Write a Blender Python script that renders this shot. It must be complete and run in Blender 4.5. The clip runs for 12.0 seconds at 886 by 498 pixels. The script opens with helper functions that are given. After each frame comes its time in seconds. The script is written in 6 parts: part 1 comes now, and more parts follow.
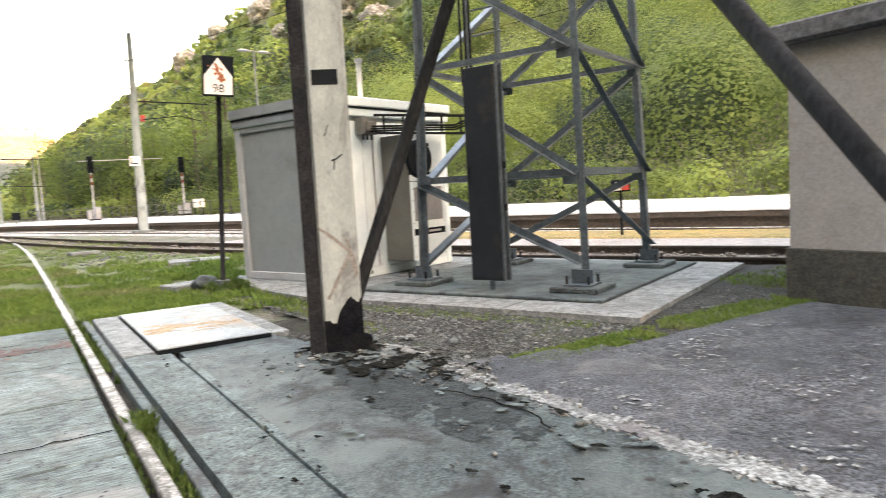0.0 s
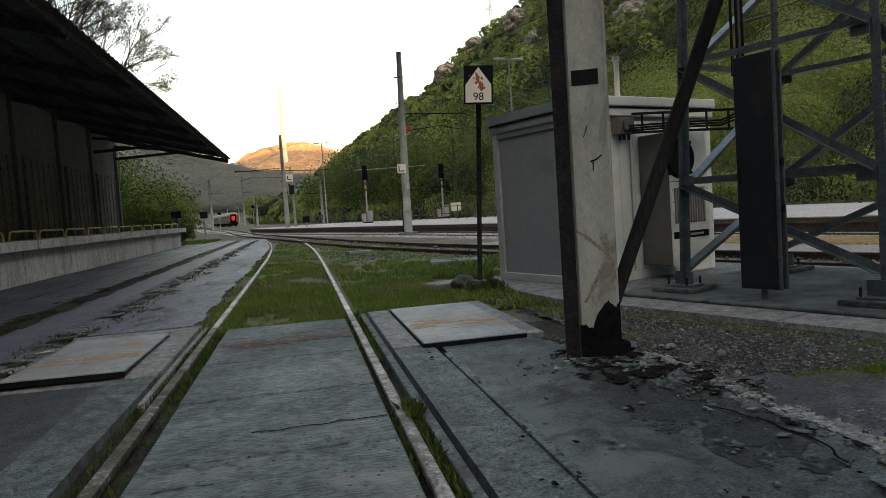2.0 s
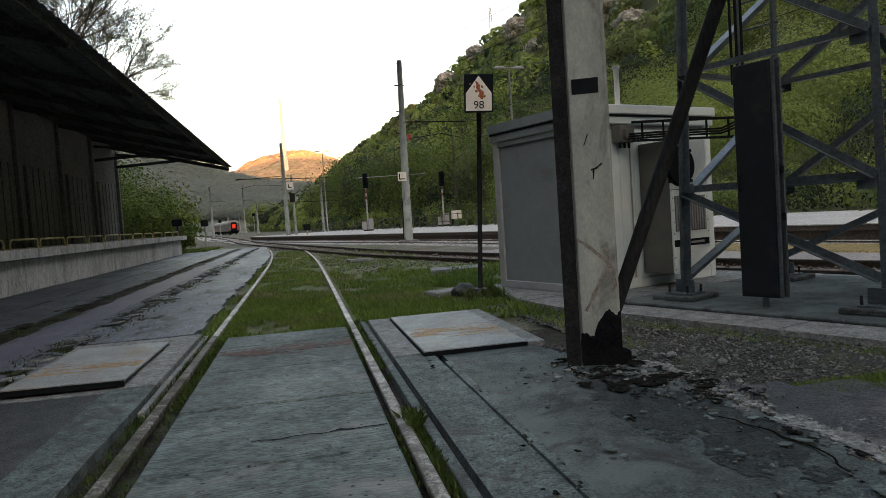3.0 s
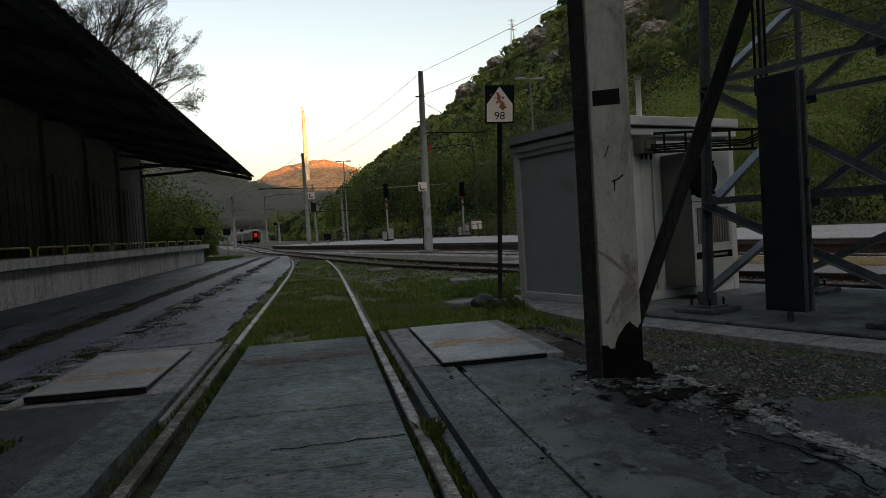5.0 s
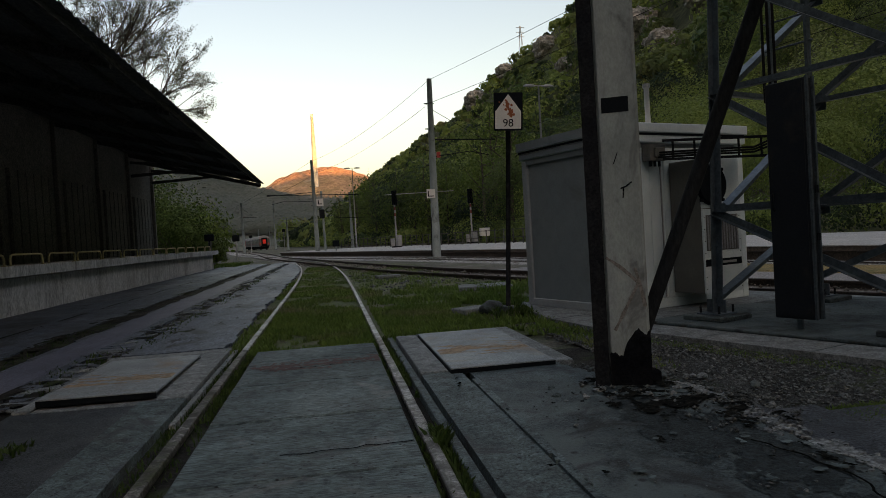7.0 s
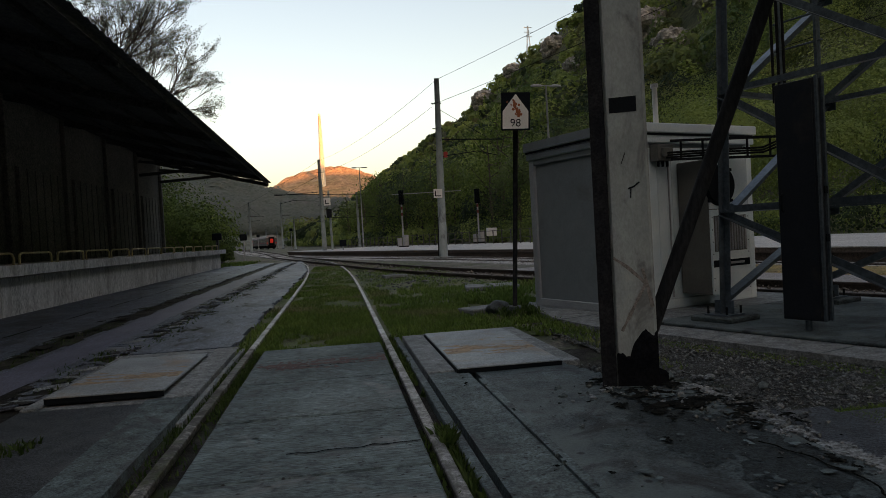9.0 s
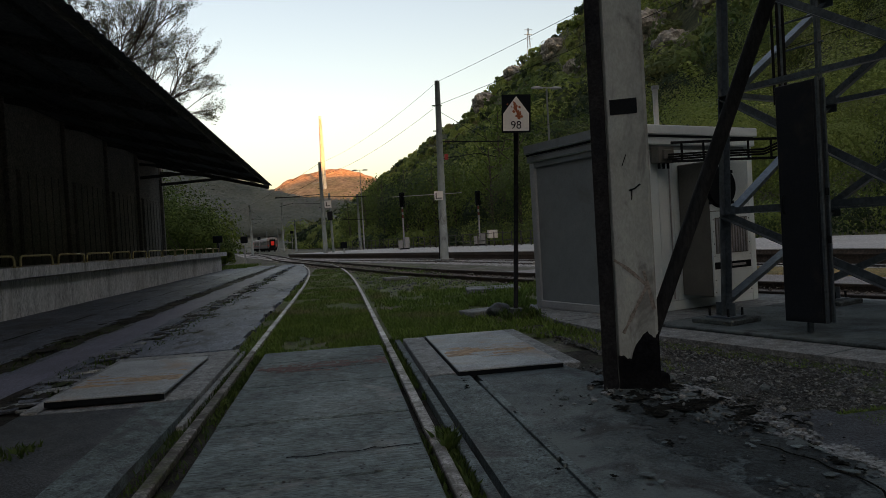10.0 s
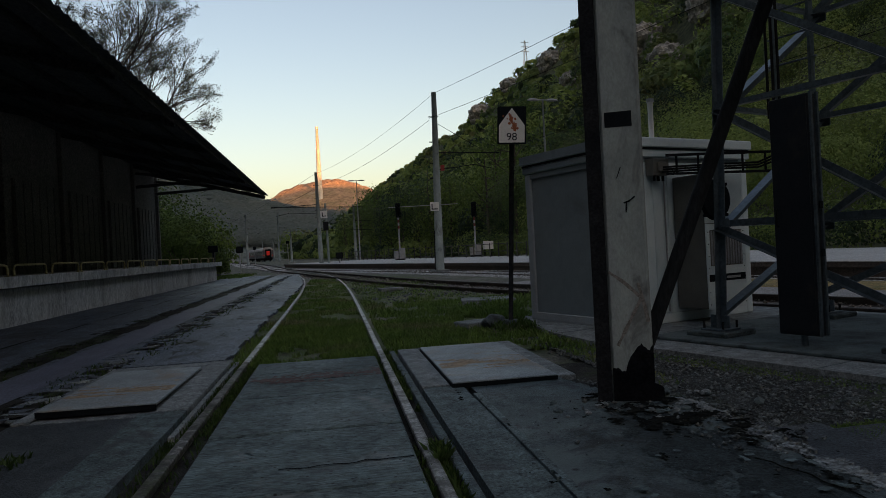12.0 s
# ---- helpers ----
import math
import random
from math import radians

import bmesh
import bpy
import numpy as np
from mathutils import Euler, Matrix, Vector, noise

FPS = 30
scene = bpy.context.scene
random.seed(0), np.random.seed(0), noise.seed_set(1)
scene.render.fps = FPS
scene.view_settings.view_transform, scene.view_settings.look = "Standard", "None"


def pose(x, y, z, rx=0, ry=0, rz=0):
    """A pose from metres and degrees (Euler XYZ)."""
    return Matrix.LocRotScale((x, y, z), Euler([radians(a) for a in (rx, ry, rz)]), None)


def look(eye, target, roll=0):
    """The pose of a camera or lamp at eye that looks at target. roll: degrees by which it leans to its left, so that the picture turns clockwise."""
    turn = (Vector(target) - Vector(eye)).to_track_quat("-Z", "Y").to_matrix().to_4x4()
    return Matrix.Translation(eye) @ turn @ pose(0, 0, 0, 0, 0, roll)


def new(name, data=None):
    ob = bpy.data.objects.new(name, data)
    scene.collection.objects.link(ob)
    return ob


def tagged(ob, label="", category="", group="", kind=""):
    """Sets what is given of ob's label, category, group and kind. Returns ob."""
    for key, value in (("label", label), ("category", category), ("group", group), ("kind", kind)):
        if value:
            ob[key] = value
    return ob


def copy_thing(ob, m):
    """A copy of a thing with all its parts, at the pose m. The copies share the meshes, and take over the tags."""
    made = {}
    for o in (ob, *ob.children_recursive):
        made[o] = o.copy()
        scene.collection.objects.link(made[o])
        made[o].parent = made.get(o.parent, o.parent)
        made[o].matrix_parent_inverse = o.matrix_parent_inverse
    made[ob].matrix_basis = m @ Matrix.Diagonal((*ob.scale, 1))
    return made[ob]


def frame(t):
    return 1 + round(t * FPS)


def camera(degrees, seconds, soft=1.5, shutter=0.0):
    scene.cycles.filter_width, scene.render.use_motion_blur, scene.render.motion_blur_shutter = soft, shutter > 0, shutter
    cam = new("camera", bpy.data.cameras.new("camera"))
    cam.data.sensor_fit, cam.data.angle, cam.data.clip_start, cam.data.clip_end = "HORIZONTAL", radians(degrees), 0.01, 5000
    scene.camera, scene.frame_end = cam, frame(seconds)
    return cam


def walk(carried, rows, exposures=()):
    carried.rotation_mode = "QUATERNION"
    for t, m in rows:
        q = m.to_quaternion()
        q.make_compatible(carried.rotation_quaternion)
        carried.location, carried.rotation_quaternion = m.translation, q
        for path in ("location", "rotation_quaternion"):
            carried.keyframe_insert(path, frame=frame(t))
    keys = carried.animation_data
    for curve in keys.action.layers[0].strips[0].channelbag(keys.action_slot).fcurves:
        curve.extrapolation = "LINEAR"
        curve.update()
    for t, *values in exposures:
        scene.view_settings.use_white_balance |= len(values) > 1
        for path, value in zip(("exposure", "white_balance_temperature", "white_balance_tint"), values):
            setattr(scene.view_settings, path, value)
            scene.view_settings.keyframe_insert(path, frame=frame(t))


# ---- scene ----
cam = camera(65.5, 12.0, soft=0.75, shutter=0.3)
PATH = [
    (0, pose(0.040, -0.052, 1.157, 85.10, 3.24, -32.31)),
    (0.4, pose(0.006, -0.042, 1.164, 85.24, 4.25, -23.15)),
    (0.5, pose(-0.004, -0.039, 1.165, 85.35, 4.94, -20.19)),
    (0.7, pose(0.004, -0.020, 1.163, 85.65, 5.60, -16.97)),
    (1, pose(0.009, 0.002, 1.161, 85.70, 5.20, -14.50)),
    (1.5, pose(0.004, 0.021, 1.163, 86.37, 4.64, -12.42)),
    (2, pose(-0.000, 0.011, 1.154, 86.62, 3.84, -11.77)),
    (2.5, pose(0.004, 0.036, 1.157, 86.93, 3.82, -11.83)),
    (3, pose(-0.000, 0.011, 1.158, 87.27, 3.86, -11.73)),
    (3.5, pose(0.001, 0.013, 1.160, 87.69, 3.88, -11.09)),
    (5.5, pose(-0.000, 0.000, 1.160, 88.25, 3.41, -9.96)),
    (6, pose(-0.011, -0.008, 1.162, 88.31, 3.32, -9.90)),
    (6.5, pose(-0.009, -0.008, 1.157, 88.66, 3.32, -9.61)),
    (7, pose(-0.007, -0.008, 1.159, 88.84, 3.39, -9.38)),
    (9, pose(-0.007, -0.006, 1.158, 88.86, 3.20, -8.81)),
    (9.5, pose(-0.007, -0.014, 1.163, 89.02, 3.31, -8.73)),
    (10, pose(-0.004, 0.003, 1.159, 89.05, 3.28, -8.74)),
    (10.5, pose(0.000, 0.015, 1.162, 88.95, 3.27, -8.63)),
    (11, pose(-0.001, 0.001, 1.163, 89.39, 3.24, -8.56)),
    (11.5, pose(0.005, 0.009, 1.162, 89.53, 3.29, -8.67)),
    (12, pose(0.006, 0.006, 1.162, 89.93, 2.99, -9.08)),
]
EXPOSURES = [(0.0, 4.6, 10300, 27), (0.5, 3.55, 9800, 25), (1.0, 2.4, 9400, 22), (1.5, 2.25, 9300, 22), (2.5, 2.45, 9000, 21), (3.0, 2.4, 8900, 21), (3.5, 1.6, 8800, 21),
             (5.5, 1.26, 8600, 23), (7.0, 1.23, 8600, 23), (9.0, 1.23, 8500, 23), (10.5, 1.17, 8500, 23), (11.1, 1.13, 8400, 22), (11.5, 0.86, 7700, 21), (12.0, 0.81, 7500, 21)]
walk(cam, PATH, EXPOSURES)

# ---- light: evening, the sun behind the ridge at the back, only far heights still lit ----
SUN_EL = 8.0
world = bpy.data.worlds.new("evening_sky")
scene.world = world
world.use_nodes = True
wn = world.node_tree
sky = wn.nodes.new("ShaderNodeTexSky")
sky.sky_type = "NISHITA"
sky.sun_disc = False
sky.sun_elevation = radians(SUN_EL)
sky.sun_rotation = radians(165)
sky.air_density, sky.dust_density, sky.ozone_density = 1.0, 2.5, 1.0
wn.nodes["Background"].inputs["Strength"].default_value = 0.15
wn.links.new(sky.outputs[0], wn.nodes["Background"].inputs["Color"])
sun = new("sun", bpy.data.lights.new("sun", "SUN"))
sun.data.energy, sun.data.angle, sun.data.color = 5.0, radians(0.5), (1.0, 0.43, 0.16)
sun.matrix_world = look((0.25, -1.0, math.tan(radians(SUN_EL))), (0, 0, 0))

# ---- materials ----


def mix(nt, kind, a, b, fac):
    m = nt.nodes.new("ShaderNodeMix")
    m.data_type, m.blend_type = "RGBA", kind
    for sock, v in ((m.inputs[0], fac), (m.inputs[6], a), (m.inputs[7], b)):
        if isinstance(v, bpy.types.NodeSocket):
            nt.links.new(v, sock)
        elif isinstance(v, tuple):
            sock.default_value = (*v, 1)
        else:
            sock.default_value = v
    return m.outputs[2]


def tex(nt, pos, scale, detail=4.0, rough=0.6, stretch=None, dist=0.0):
    n = nt.nodes.new("ShaderNodeTexNoise")
    n.inputs["Scale"].default_value, n.inputs["Detail"].default_value = scale, detail
    n.inputs["Roughness"].default_value, n.inputs["Distortion"].default_value = rough, dist
    if stretch:
        v = nt.nodes.new("ShaderNodeVectorMath")
        v.operation = "MULTIPLY"
        v.inputs[1].default_value = stretch
        nt.links.new(pos, v.inputs[0])
        pos = v.outputs[0]
    nt.links.new(pos, n.inputs["Vector"])
    return n.outputs[0]


def ramp(nt, v, lo, hi):
    r = nt.nodes.new("ShaderNodeMapRange")
    r.inputs["From Min"].default_value, r.inputs["From Max"].default_value = lo, hi
    nt.links.new(v, r.inputs["Value"])
    return r.outputs[0]


def surface(name, c1, c2, grain=(60.0, 0.35), big=1.2, rough=(0.7, 0.9), metal=0.0, bump=0.3, depth=0.006, stain=None,
            stretch=None, speck=None, piece=0.0, spec=0.4, mid=(9.0, 0.3), groove=None):
    """Two colours patched at a large scale, grain at a small one, an optional stain (colour, scale, from, to) and specks."""
    m = bpy.data.materials.new(name)
    m.use_nodes = True
    nt = m.node_tree
    b = nt.nodes["Principled BSDF"]
    pos = nt.nodes.new("ShaderNodeNewGeometry").outputs["Position"]
    patch = tex(nt, pos, big, 5.0, 0.62, stretch, 0.4)
    fine = tex(nt, pos, grain[0], 3.0, 0.7, groove or stretch)
    col = mix(nt, "MIX", c1, c2, ramp(nt, patch, 0.33, 0.67))
    grey = nt.nodes.new("ShaderNodeCombineColor")
    g = ramp(nt, fine, 0.38, 0.62)
    for i in range(3):
        nt.links.new(g, grey.inputs[i])
    col = mix(nt, "OVERLAY", col, grey.outputs[0], grain[1])
    if mid:
        grey2 = nt.nodes.new("ShaderNodeCombineColor")
        g2 = ramp(nt, tex(nt, pos, mid[0], 6.0, 0.75, stretch, 0.6), 0.34, 0.66)
        for i in range(3):
            nt.links.new(g2, grey2.inputs[i])
        col = mix(nt, "OVERLAY", col, grey2.outputs[0], mid[1])
    if stain:
        items = stain if isinstance(stain, list) else [stain]
        for k, (sc, scale, lo, hi, amount) in enumerate(items):
            v = nt.nodes.new("ShaderNodeVectorMath")
            v.operation = "ADD"
            v.inputs[1].default_value = (3.7 * k + 1.3, 7.1 * k, 2.2)
            nt.links.new(pos, v.inputs[0])
            f = ramp(nt, tex(nt, v.outputs[0], scale, 6.0, 0.68, stretch, 0.8), lo, hi)
            f2 = nt.nodes.new("ShaderNodeMath")
            f2.operation = "MULTIPLY"
            f2.inputs[1].default_value = amount
            nt.links.new(f, f2.inputs[0])
            col = mix(nt, "MIX", col, sc, f2.outputs[0])
    if speck:
        vor = nt.nodes.new("ShaderNodeTexVoronoi")
        vor.inputs["Scale"].default_value = speck[1]
        nt.links.new(pos, vor.inputs["Vector"])
        col = mix(nt, "MIX", col, speck[0], ramp(nt, vor.outputs["Distance"], speck[2], speck[2] * 0.5))
    if piece:
        info = nt.nodes.new("ShaderNodeObjectInfo")
        hsv = nt.nodes.new("ShaderNodeHueSaturation")
        k = nt.nodes.new("ShaderNodeMapRange")
        k.inputs["To Min"].default_value, k.inputs["To Max"].default_value = 1 - piece, 1 + piece
        nt.links.new(info.outputs["Random"], k.inputs["Value"])
        nt.links.new(k.outputs[0], hsv.inputs["Value"])
        nt.links.new(col, hsv.inputs["Color"])
        col = hsv.outputs["Color"]
    nt.links.new(col, b.inputs["Base Color"])
    r = nt.nodes.new("ShaderNodeMapRange")
    r.inputs["From Min"].default_value, r.inputs["From Max"].default_value = 0.3, 0.7
    r.inputs["To Min"].default_value, r.inputs["To Max"].default_value = rough
    nt.links.new(patch, r.inputs["Value"])
    nt.links.new(r.outputs[0], b.inputs["Roughness"])
    b.inputs["Metallic"].default_value = metal
    b.inputs["Specular IOR Level"].default_value = spec
    if bump:
        bp = nt.nodes.new("ShaderNodeBump")
        bp.inputs["Strength"].default_value, bp.inputs["Distance"].default_value = bump, depth
        nt.links.new(fine, bp.inputs["Height"])
        nt.links.new(bp.outputs[0], b.inputs["Normal"])
    return m


def leaf_material(name, c1, c2, big, c3=None, trans=0.35, tint=None, vary=0.22):
    m = bpy.data.materials.new(name)
    m.use_nodes = True
    nt = m.node_tree
    b = nt.nodes["Principled BSDF"]
    geo = nt.nodes.new("ShaderNodeNewGeometry")
    patch = tex(nt, geo.outputs["Position"], big, 3.0, 0.6)
    col = mix(nt, "MIX", c1, c2, ramp(nt, patch, 0.36, 0.64))
    if c3:
        far = tex(nt, geo.outputs["Position"], big * 0.41, 3.0, 0.6)
        col = mix(nt, "MIX", col, c3, ramp(nt, far, 0.52, 0.68))
    if tint:
        at = nt.nodes.new("ShaderNodeAttribute")
        at.attribute_name = "tree"
        col = mix(nt, "MIX", col, c2, ramp(nt, at.outputs["Fac"], 0.55, 0.95))
        col = mix(nt, "MIX", col, tint, ramp(nt, at.outputs["Fac"], 0.5, 0.08))
    hsv = nt.nodes.new("ShaderNodeHueSaturation")
    k = nt.nodes.new("ShaderNodeMapRange")
    k.inputs["To Min"].default_value, k.inputs["To Max"].default_value = 1 - vary, 1 + vary
    nt.links.new(geo.outputs["Random Per Island"], k.inputs["Value"])
    nt.links.new(k.outputs[0], hsv.inputs["Value"])
    nt.links.new(col, hsv.inputs["Color"])
    nt.links.new(hsv.outputs[0], b.inputs["Base Color"])
    b.inputs["Roughness"].default_value = 0.6
    b.inputs["Specular IOR Level"].default_value = 0.25
    tr = nt.nodes.new("ShaderNodeBsdfTranslucent")
    nt.links.new(hsv.outputs[0], tr.inputs["Color"])
    ms = nt.nodes.new("ShaderNodeMixShader")
    ms.inputs[0].default_value = trans
    nt.links.new(b.outputs[0], ms.inputs[1])
    nt.links.new(tr.outputs[0], ms.inputs[2])
    nt.links.new(ms.outputs[0], nt.nodes["Material Output"].inputs["Surface"])
    return m


def plain(name, colour, rough=0.5, metal=0.0, emit=0.0):
    m = surface(name, colour, tuple(c * 0.8 for c in colour), (90.0, 0.2), 3.0, (rough * 0.85, min(1, rough * 1.15)), metal, 0.1, 0.002, mid=(6.0, 0.1), spec=0.03 if max(colour) < 0.05 and rough > 0.2 else 0.4)
    if emit:
        b = m.node_tree.nodes["Principled BSDF"]
        b.inputs["Emission Color"].default_value = (*colour, 1)
        b.inputs["Emission Strength"].default_value = emit
    return m


M = {
    "panel": surface("brushed_concrete", (0.098, 0.138, 0.137), (0.062, 0.089, 0.090), (60.0, 0.5), 1.1, (0.65, 0.9), bump=0.8, depth=0.010,
                     stain=[((0.05, 0.05, 0.05), 2.2, 0.55, 0.72, 0.6), ((0.27, 0.265, 0.25), 1.3, 0.58, 0.7, 0.45)], groove=(0.2, 1.2, 1.0), mid=(8.0, 0.45),
                     speck=((0.020, 0.022, 0.022), 15.0, 0.19), piece=0.12),
    "strip": surface("grey_edge_concrete", (0.094, 0.132, 0.132), (0.057, 0.081, 0.082), (60.0, 0.42), 1.4, (0.65, 0.9), bump=0.9, depth=0.012, mid=(9.0, 0.6),
                     stain=((0.04, 0.04, 0.04), 2.6, 0.53, 0.66, 0.8), speck=((0.020, 0.022, 0.022), 14.0, 0.2)),
    "light": surface("pale_concrete", (0.20, 0.218, 0.216), (0.135, 0.15, 0.15), (60.0, 0.38), 1.5, bump=0.8, mid=(9.0, 0.5),
                     stain=((0.09, 0.09, 0.085), 2.5, 0.56, 0.72, 0.6), speck=((0.1, 0.1, 0.1), 11.0, 0.08)),
    "tarry": surface("tar_stained_concrete", (0.052, 0.076, 0.077), (0.026, 0.038, 0.040), (60.0, 0.6), 0.9, (0.5, 0.85), bump=0.7, depth=0.012,
                     stain=[((0.090, 0.118, 0.117), 0.9, 0.44, 0.60, 0.8), ((0.014, 0.014, 0.015), 2.1, 0.54, 0.64, 0.85)], speck=((0.015, 0.015, 0.015), 6.0, 0.17), mid=(7.0, 0.55)),
    "asphalt": surface("worn_wet_asphalt", (0.058, 0.074, 0.096), (0.092, 0.114, 0.143), (60.0, 0.75), 0.6, (0.42, 0.72), mid=(7.0, 0.5), bump=0.7, depth=0.01,
                       stain=[((0.025, 0.025, 0.028), 1.2, 0.52, 0.63, 0.8), ((0.15, 0.15, 0.15), 1.9, 0.6, 0.7, 0.4)], stretch=(1.0, 0.45, 1.0)),
    "asphalt2": surface("grey_bitumen_yard", (0.031, 0.038, 0.045), (0.058, 0.067, 0.075), (55.0, 0.8), 1.0, (0.5, 0.85), bump=0.7, depth=0.012,
                        stain=[((0.17, 0.17, 0.17), 2.4, 0.57, 0.68, 0.5), ((0.02, 0.02, 0.024), 1.4, 0.55, 0.66, 0.7)], mid=(8.0, 0.6)),
    "soil": surface("damp_soil", (0.055, 0.045, 0.032), (0.09, 0.075, 0.05), (40.0, 0.5), 1.5, (0.85, 1.0), bump=0.9, depth=0.02,
                    stain=((0.05, 0.075, 0.02), 1.1, 0.5, 0.62, 0.7)),
    "ground": surface("rough_trackside_ground", (0.115, 0.108, 0.088), (0.075, 0.075, 0.05), (25.0, 0.5), 0.25, (0.85, 1.0), bump=0.8, depth=0.02,
                      stain=[((0.055, 0.085, 0.025), 0.5, 0.50, 0.62, 0.6), ((0.19, 0.18, 0.16), 0.7, 0.56, 0.66, 0.7)], mid=(5.0, 0.5)),
    "silt": surface("dark_wet_silt", (0.024, 0.021, 0.016), (0.013, 0.012, 0.010), (50.0, 0.6), 2.0, (0.6, 0.95), bump=0.9, depth=0.015, spec=0.15,
                    stain=[((0.028, 0.045, 0.012), 1.4, 0.52, 0.62, 0.8), ((0.06, 0.058, 0.05), 2.2, 0.58, 0.66, 0.5)], mid=(14.0, 0.5)),
    "patch": surface("black_asphalt_patch", (0.022, 0.027, 0.029), (0.034, 0.040, 0.043), (65.0, 0.8), 1.0, (0.55, 0.85), bump=0.7, depth=0.012,
                     stain=((0.075, 0.085, 0.087), 1.5, 0.56, 0.68, 0.5), mid=(8.0, 0.5)),
    "kerbstone": surface("eroded_kerb_concrete", (0.215, 0.24, 0.238), (0.115, 0.13, 0.13), (40.0, 0.6), 2.5, bump=0.8, depth=0.012, mid=(12.0, 0.5),
                         stain=((0.08, 0.08, 0.085), 3.0, 0.5, 0.62, 0.8)),
    "turf": surface("thin_turf", (0.065, 0.10, 0.03), (0.10, 0.12, 0.05), (60.0, 0.6), 1.2, (0.85, 1.0), bump=0.9, depth=0.02, mid=(9.0, 0.5),
                    stain=[((0.15, 0.14, 0.10), 0.7, 0.52, 0.64, 0.8), ((0.06, 0.05, 0.035), 1.6, 0.56, 0.66, 0.7)]),
    "gravelbed": surface("dark_gravelly_soil", (0.030, 0.033, 0.031), (0.015, 0.017, 0.016), (70.0, 0.9), 1.6, (0.8, 1.0), bump=1.0, depth=0.02, mid=(22.0, 0.7),
                         stain=((0.04, 0.065, 0.02), 1.3, 0.55, 0.66, 0.7), speck=((0.15, 0.16, 0.155), 38.0, 0.2)),
    # blue in this base colour stands in for the wet sheen of the sky
    "asphblue": surface("blue_sheen_asphalt", (0.095, 0.102, 0.142), (0.112, 0.12, 0.16), (70.0, 0.3), 0.8, (0.45, 0.65), bump=0.3, depth=0.006, mid=(4.0, 0.2), stretch=(1.0, 0.3, 1.0)),
    "stone": surface("broken_stone", (0.17, 0.19, 0.187), (0.014, 0.016, 0.016), (30.0, 0.4), 26.0, (0.8, 0.95), bump=0.5),
    "ballast": surface("dusty_ballast", (0.20, 0.18, 0.155), (0.13, 0.12, 0.11), (18.0, 0.7), 0.8, (0.85, 1.0), bump=0.9, depth=0.03),
    "paleballast": surface("pale_grey_ballast", (0.36, 0.35, 0.34), (0.24, 0.235, 0.225), (14.0, 0.8), 0.8, (0.85, 1.0), bump=0.9, depth=0.03, mid=(6.0, 0.5)),
    "grit": surface("pale_grit_path", (0.30, 0.29, 0.285), (0.22, 0.21, 0.205), (30.0, 0.4), 0.7, (0.85, 1.0), bump=0.5, depth=0.01),
    "streak": surface("grey_brown_line_mark", (0.15, 0.14, 0.13), (0.20, 0.19, 0.175), (50.0, 0.3), 5.0, (0.7, 0.9), bump=0.1),
    "strutsteel": surface("tarry_rusted_pipe", (0.012, 0.014, 0.015), (0.008, 0.009, 0.010), (45.0, 0.4), 3.0, (0.6, 0.85), 0.0, 0.3, spec=0.06,
                          stain=((0.022, 0.022, 0.02), 4.0, 0.55, 0.66, 0.6), stretch=(1.0, 1.0, 0.3)),
    "fencegrey": surface("weathered_fence_steel", (0.11, 0.11, 0.105), (0.075, 0.075, 0.07), (40.0, 0.3), 3.0, (0.6, 0.8), 0.2, 0.2),
    "tarblot": surface("tar_soaked_concrete", (0.017, 0.024, 0.025), (0.028, 0.038, 0.039), (60.0, 0.6), 1.4, (0.5, 0.85), bump=0.7, depth=0.012, mid=(9.0, 0.5), spec=0.2),
    "ochre": surface("ochre_gravel", (0.30, 0.20, 0.07), (0.22, 0.17, 0.08), (30.0, 0.6), 0.7, (0.85, 1.0), bump=0.8, depth=0.02,
                     stain=((0.09, 0.12, 0.03), 1.5, 0.52, 0.62, 0.7)),
    "rail": surface("worn_rail_steel", (0.36, 0.355, 0.35), (0.17, 0.16, 0.15), (40.0, 0.5), 2.0, (0.4, 0.6), 0.35, 0.4,
                    stain=((0.06, 0.045, 0.035), 6.0, 0.47, 0.6, 0.85), mid=(14.0, 0.5)),
    "railmid": surface("dull_rail_steel", (0.27, 0.26, 0.25), (0.16, 0.15, 0.14), (40.0, 0.5), 3.0, (0.5, 0.7), 0.2, 0.4,
                       stain=((0.04, 0.035, 0.025), 7.0, 0.46, 0.58, 0.85), mid=(16.0, 0.5)),
    "railold": surface("mossy_rail_steel", (0.20, 0.19, 0.175), (0.075, 0.07, 0.058), (40.0, 0.6), 3.5, (0.6, 0.85), 0.1, 0.6,
                       stain=[((0.03, 0.027, 0.02), 7.0, 0.44, 0.56, 0.9), ((0.045, 0.06, 0.02), 3.0, 0.52, 0.62, 0.7)], mid=(16.0, 0.6)),
    # leaf colour lifted pale and low in contrast to stand in for haze
    "valleywoods": leaf_material("haze_paled_valley_woods", (0.125, 0.15, 0.125), (0.155, 0.175, 0.14), 0.02, (0.16, 0.16, 0.145), 0.3, None, 0.04),
    "rust": surface("rusty_steel", (0.15, 0.07, 0.045), (0.10, 0.055, 0.04), (50.0, 0.4), 4.0, (0.7, 0.95), 0.3, 0.5),
    "chequer": surface("weathered_steel_lid", (0.265, 0.30, 0.305), (0.21, 0.235, 0.24), (65.0, 0.3), 1.6, (0.5, 0.75), 0.15, 0.12, mid=(6.0, 0.15),
                       stain=[((0.27, 0.17, 0.09), 1.0, 0.5, 0.68, 0.7), ((0.14, 0.13, 0.125), 2.6, 0.58, 0.7, 0.5)]),
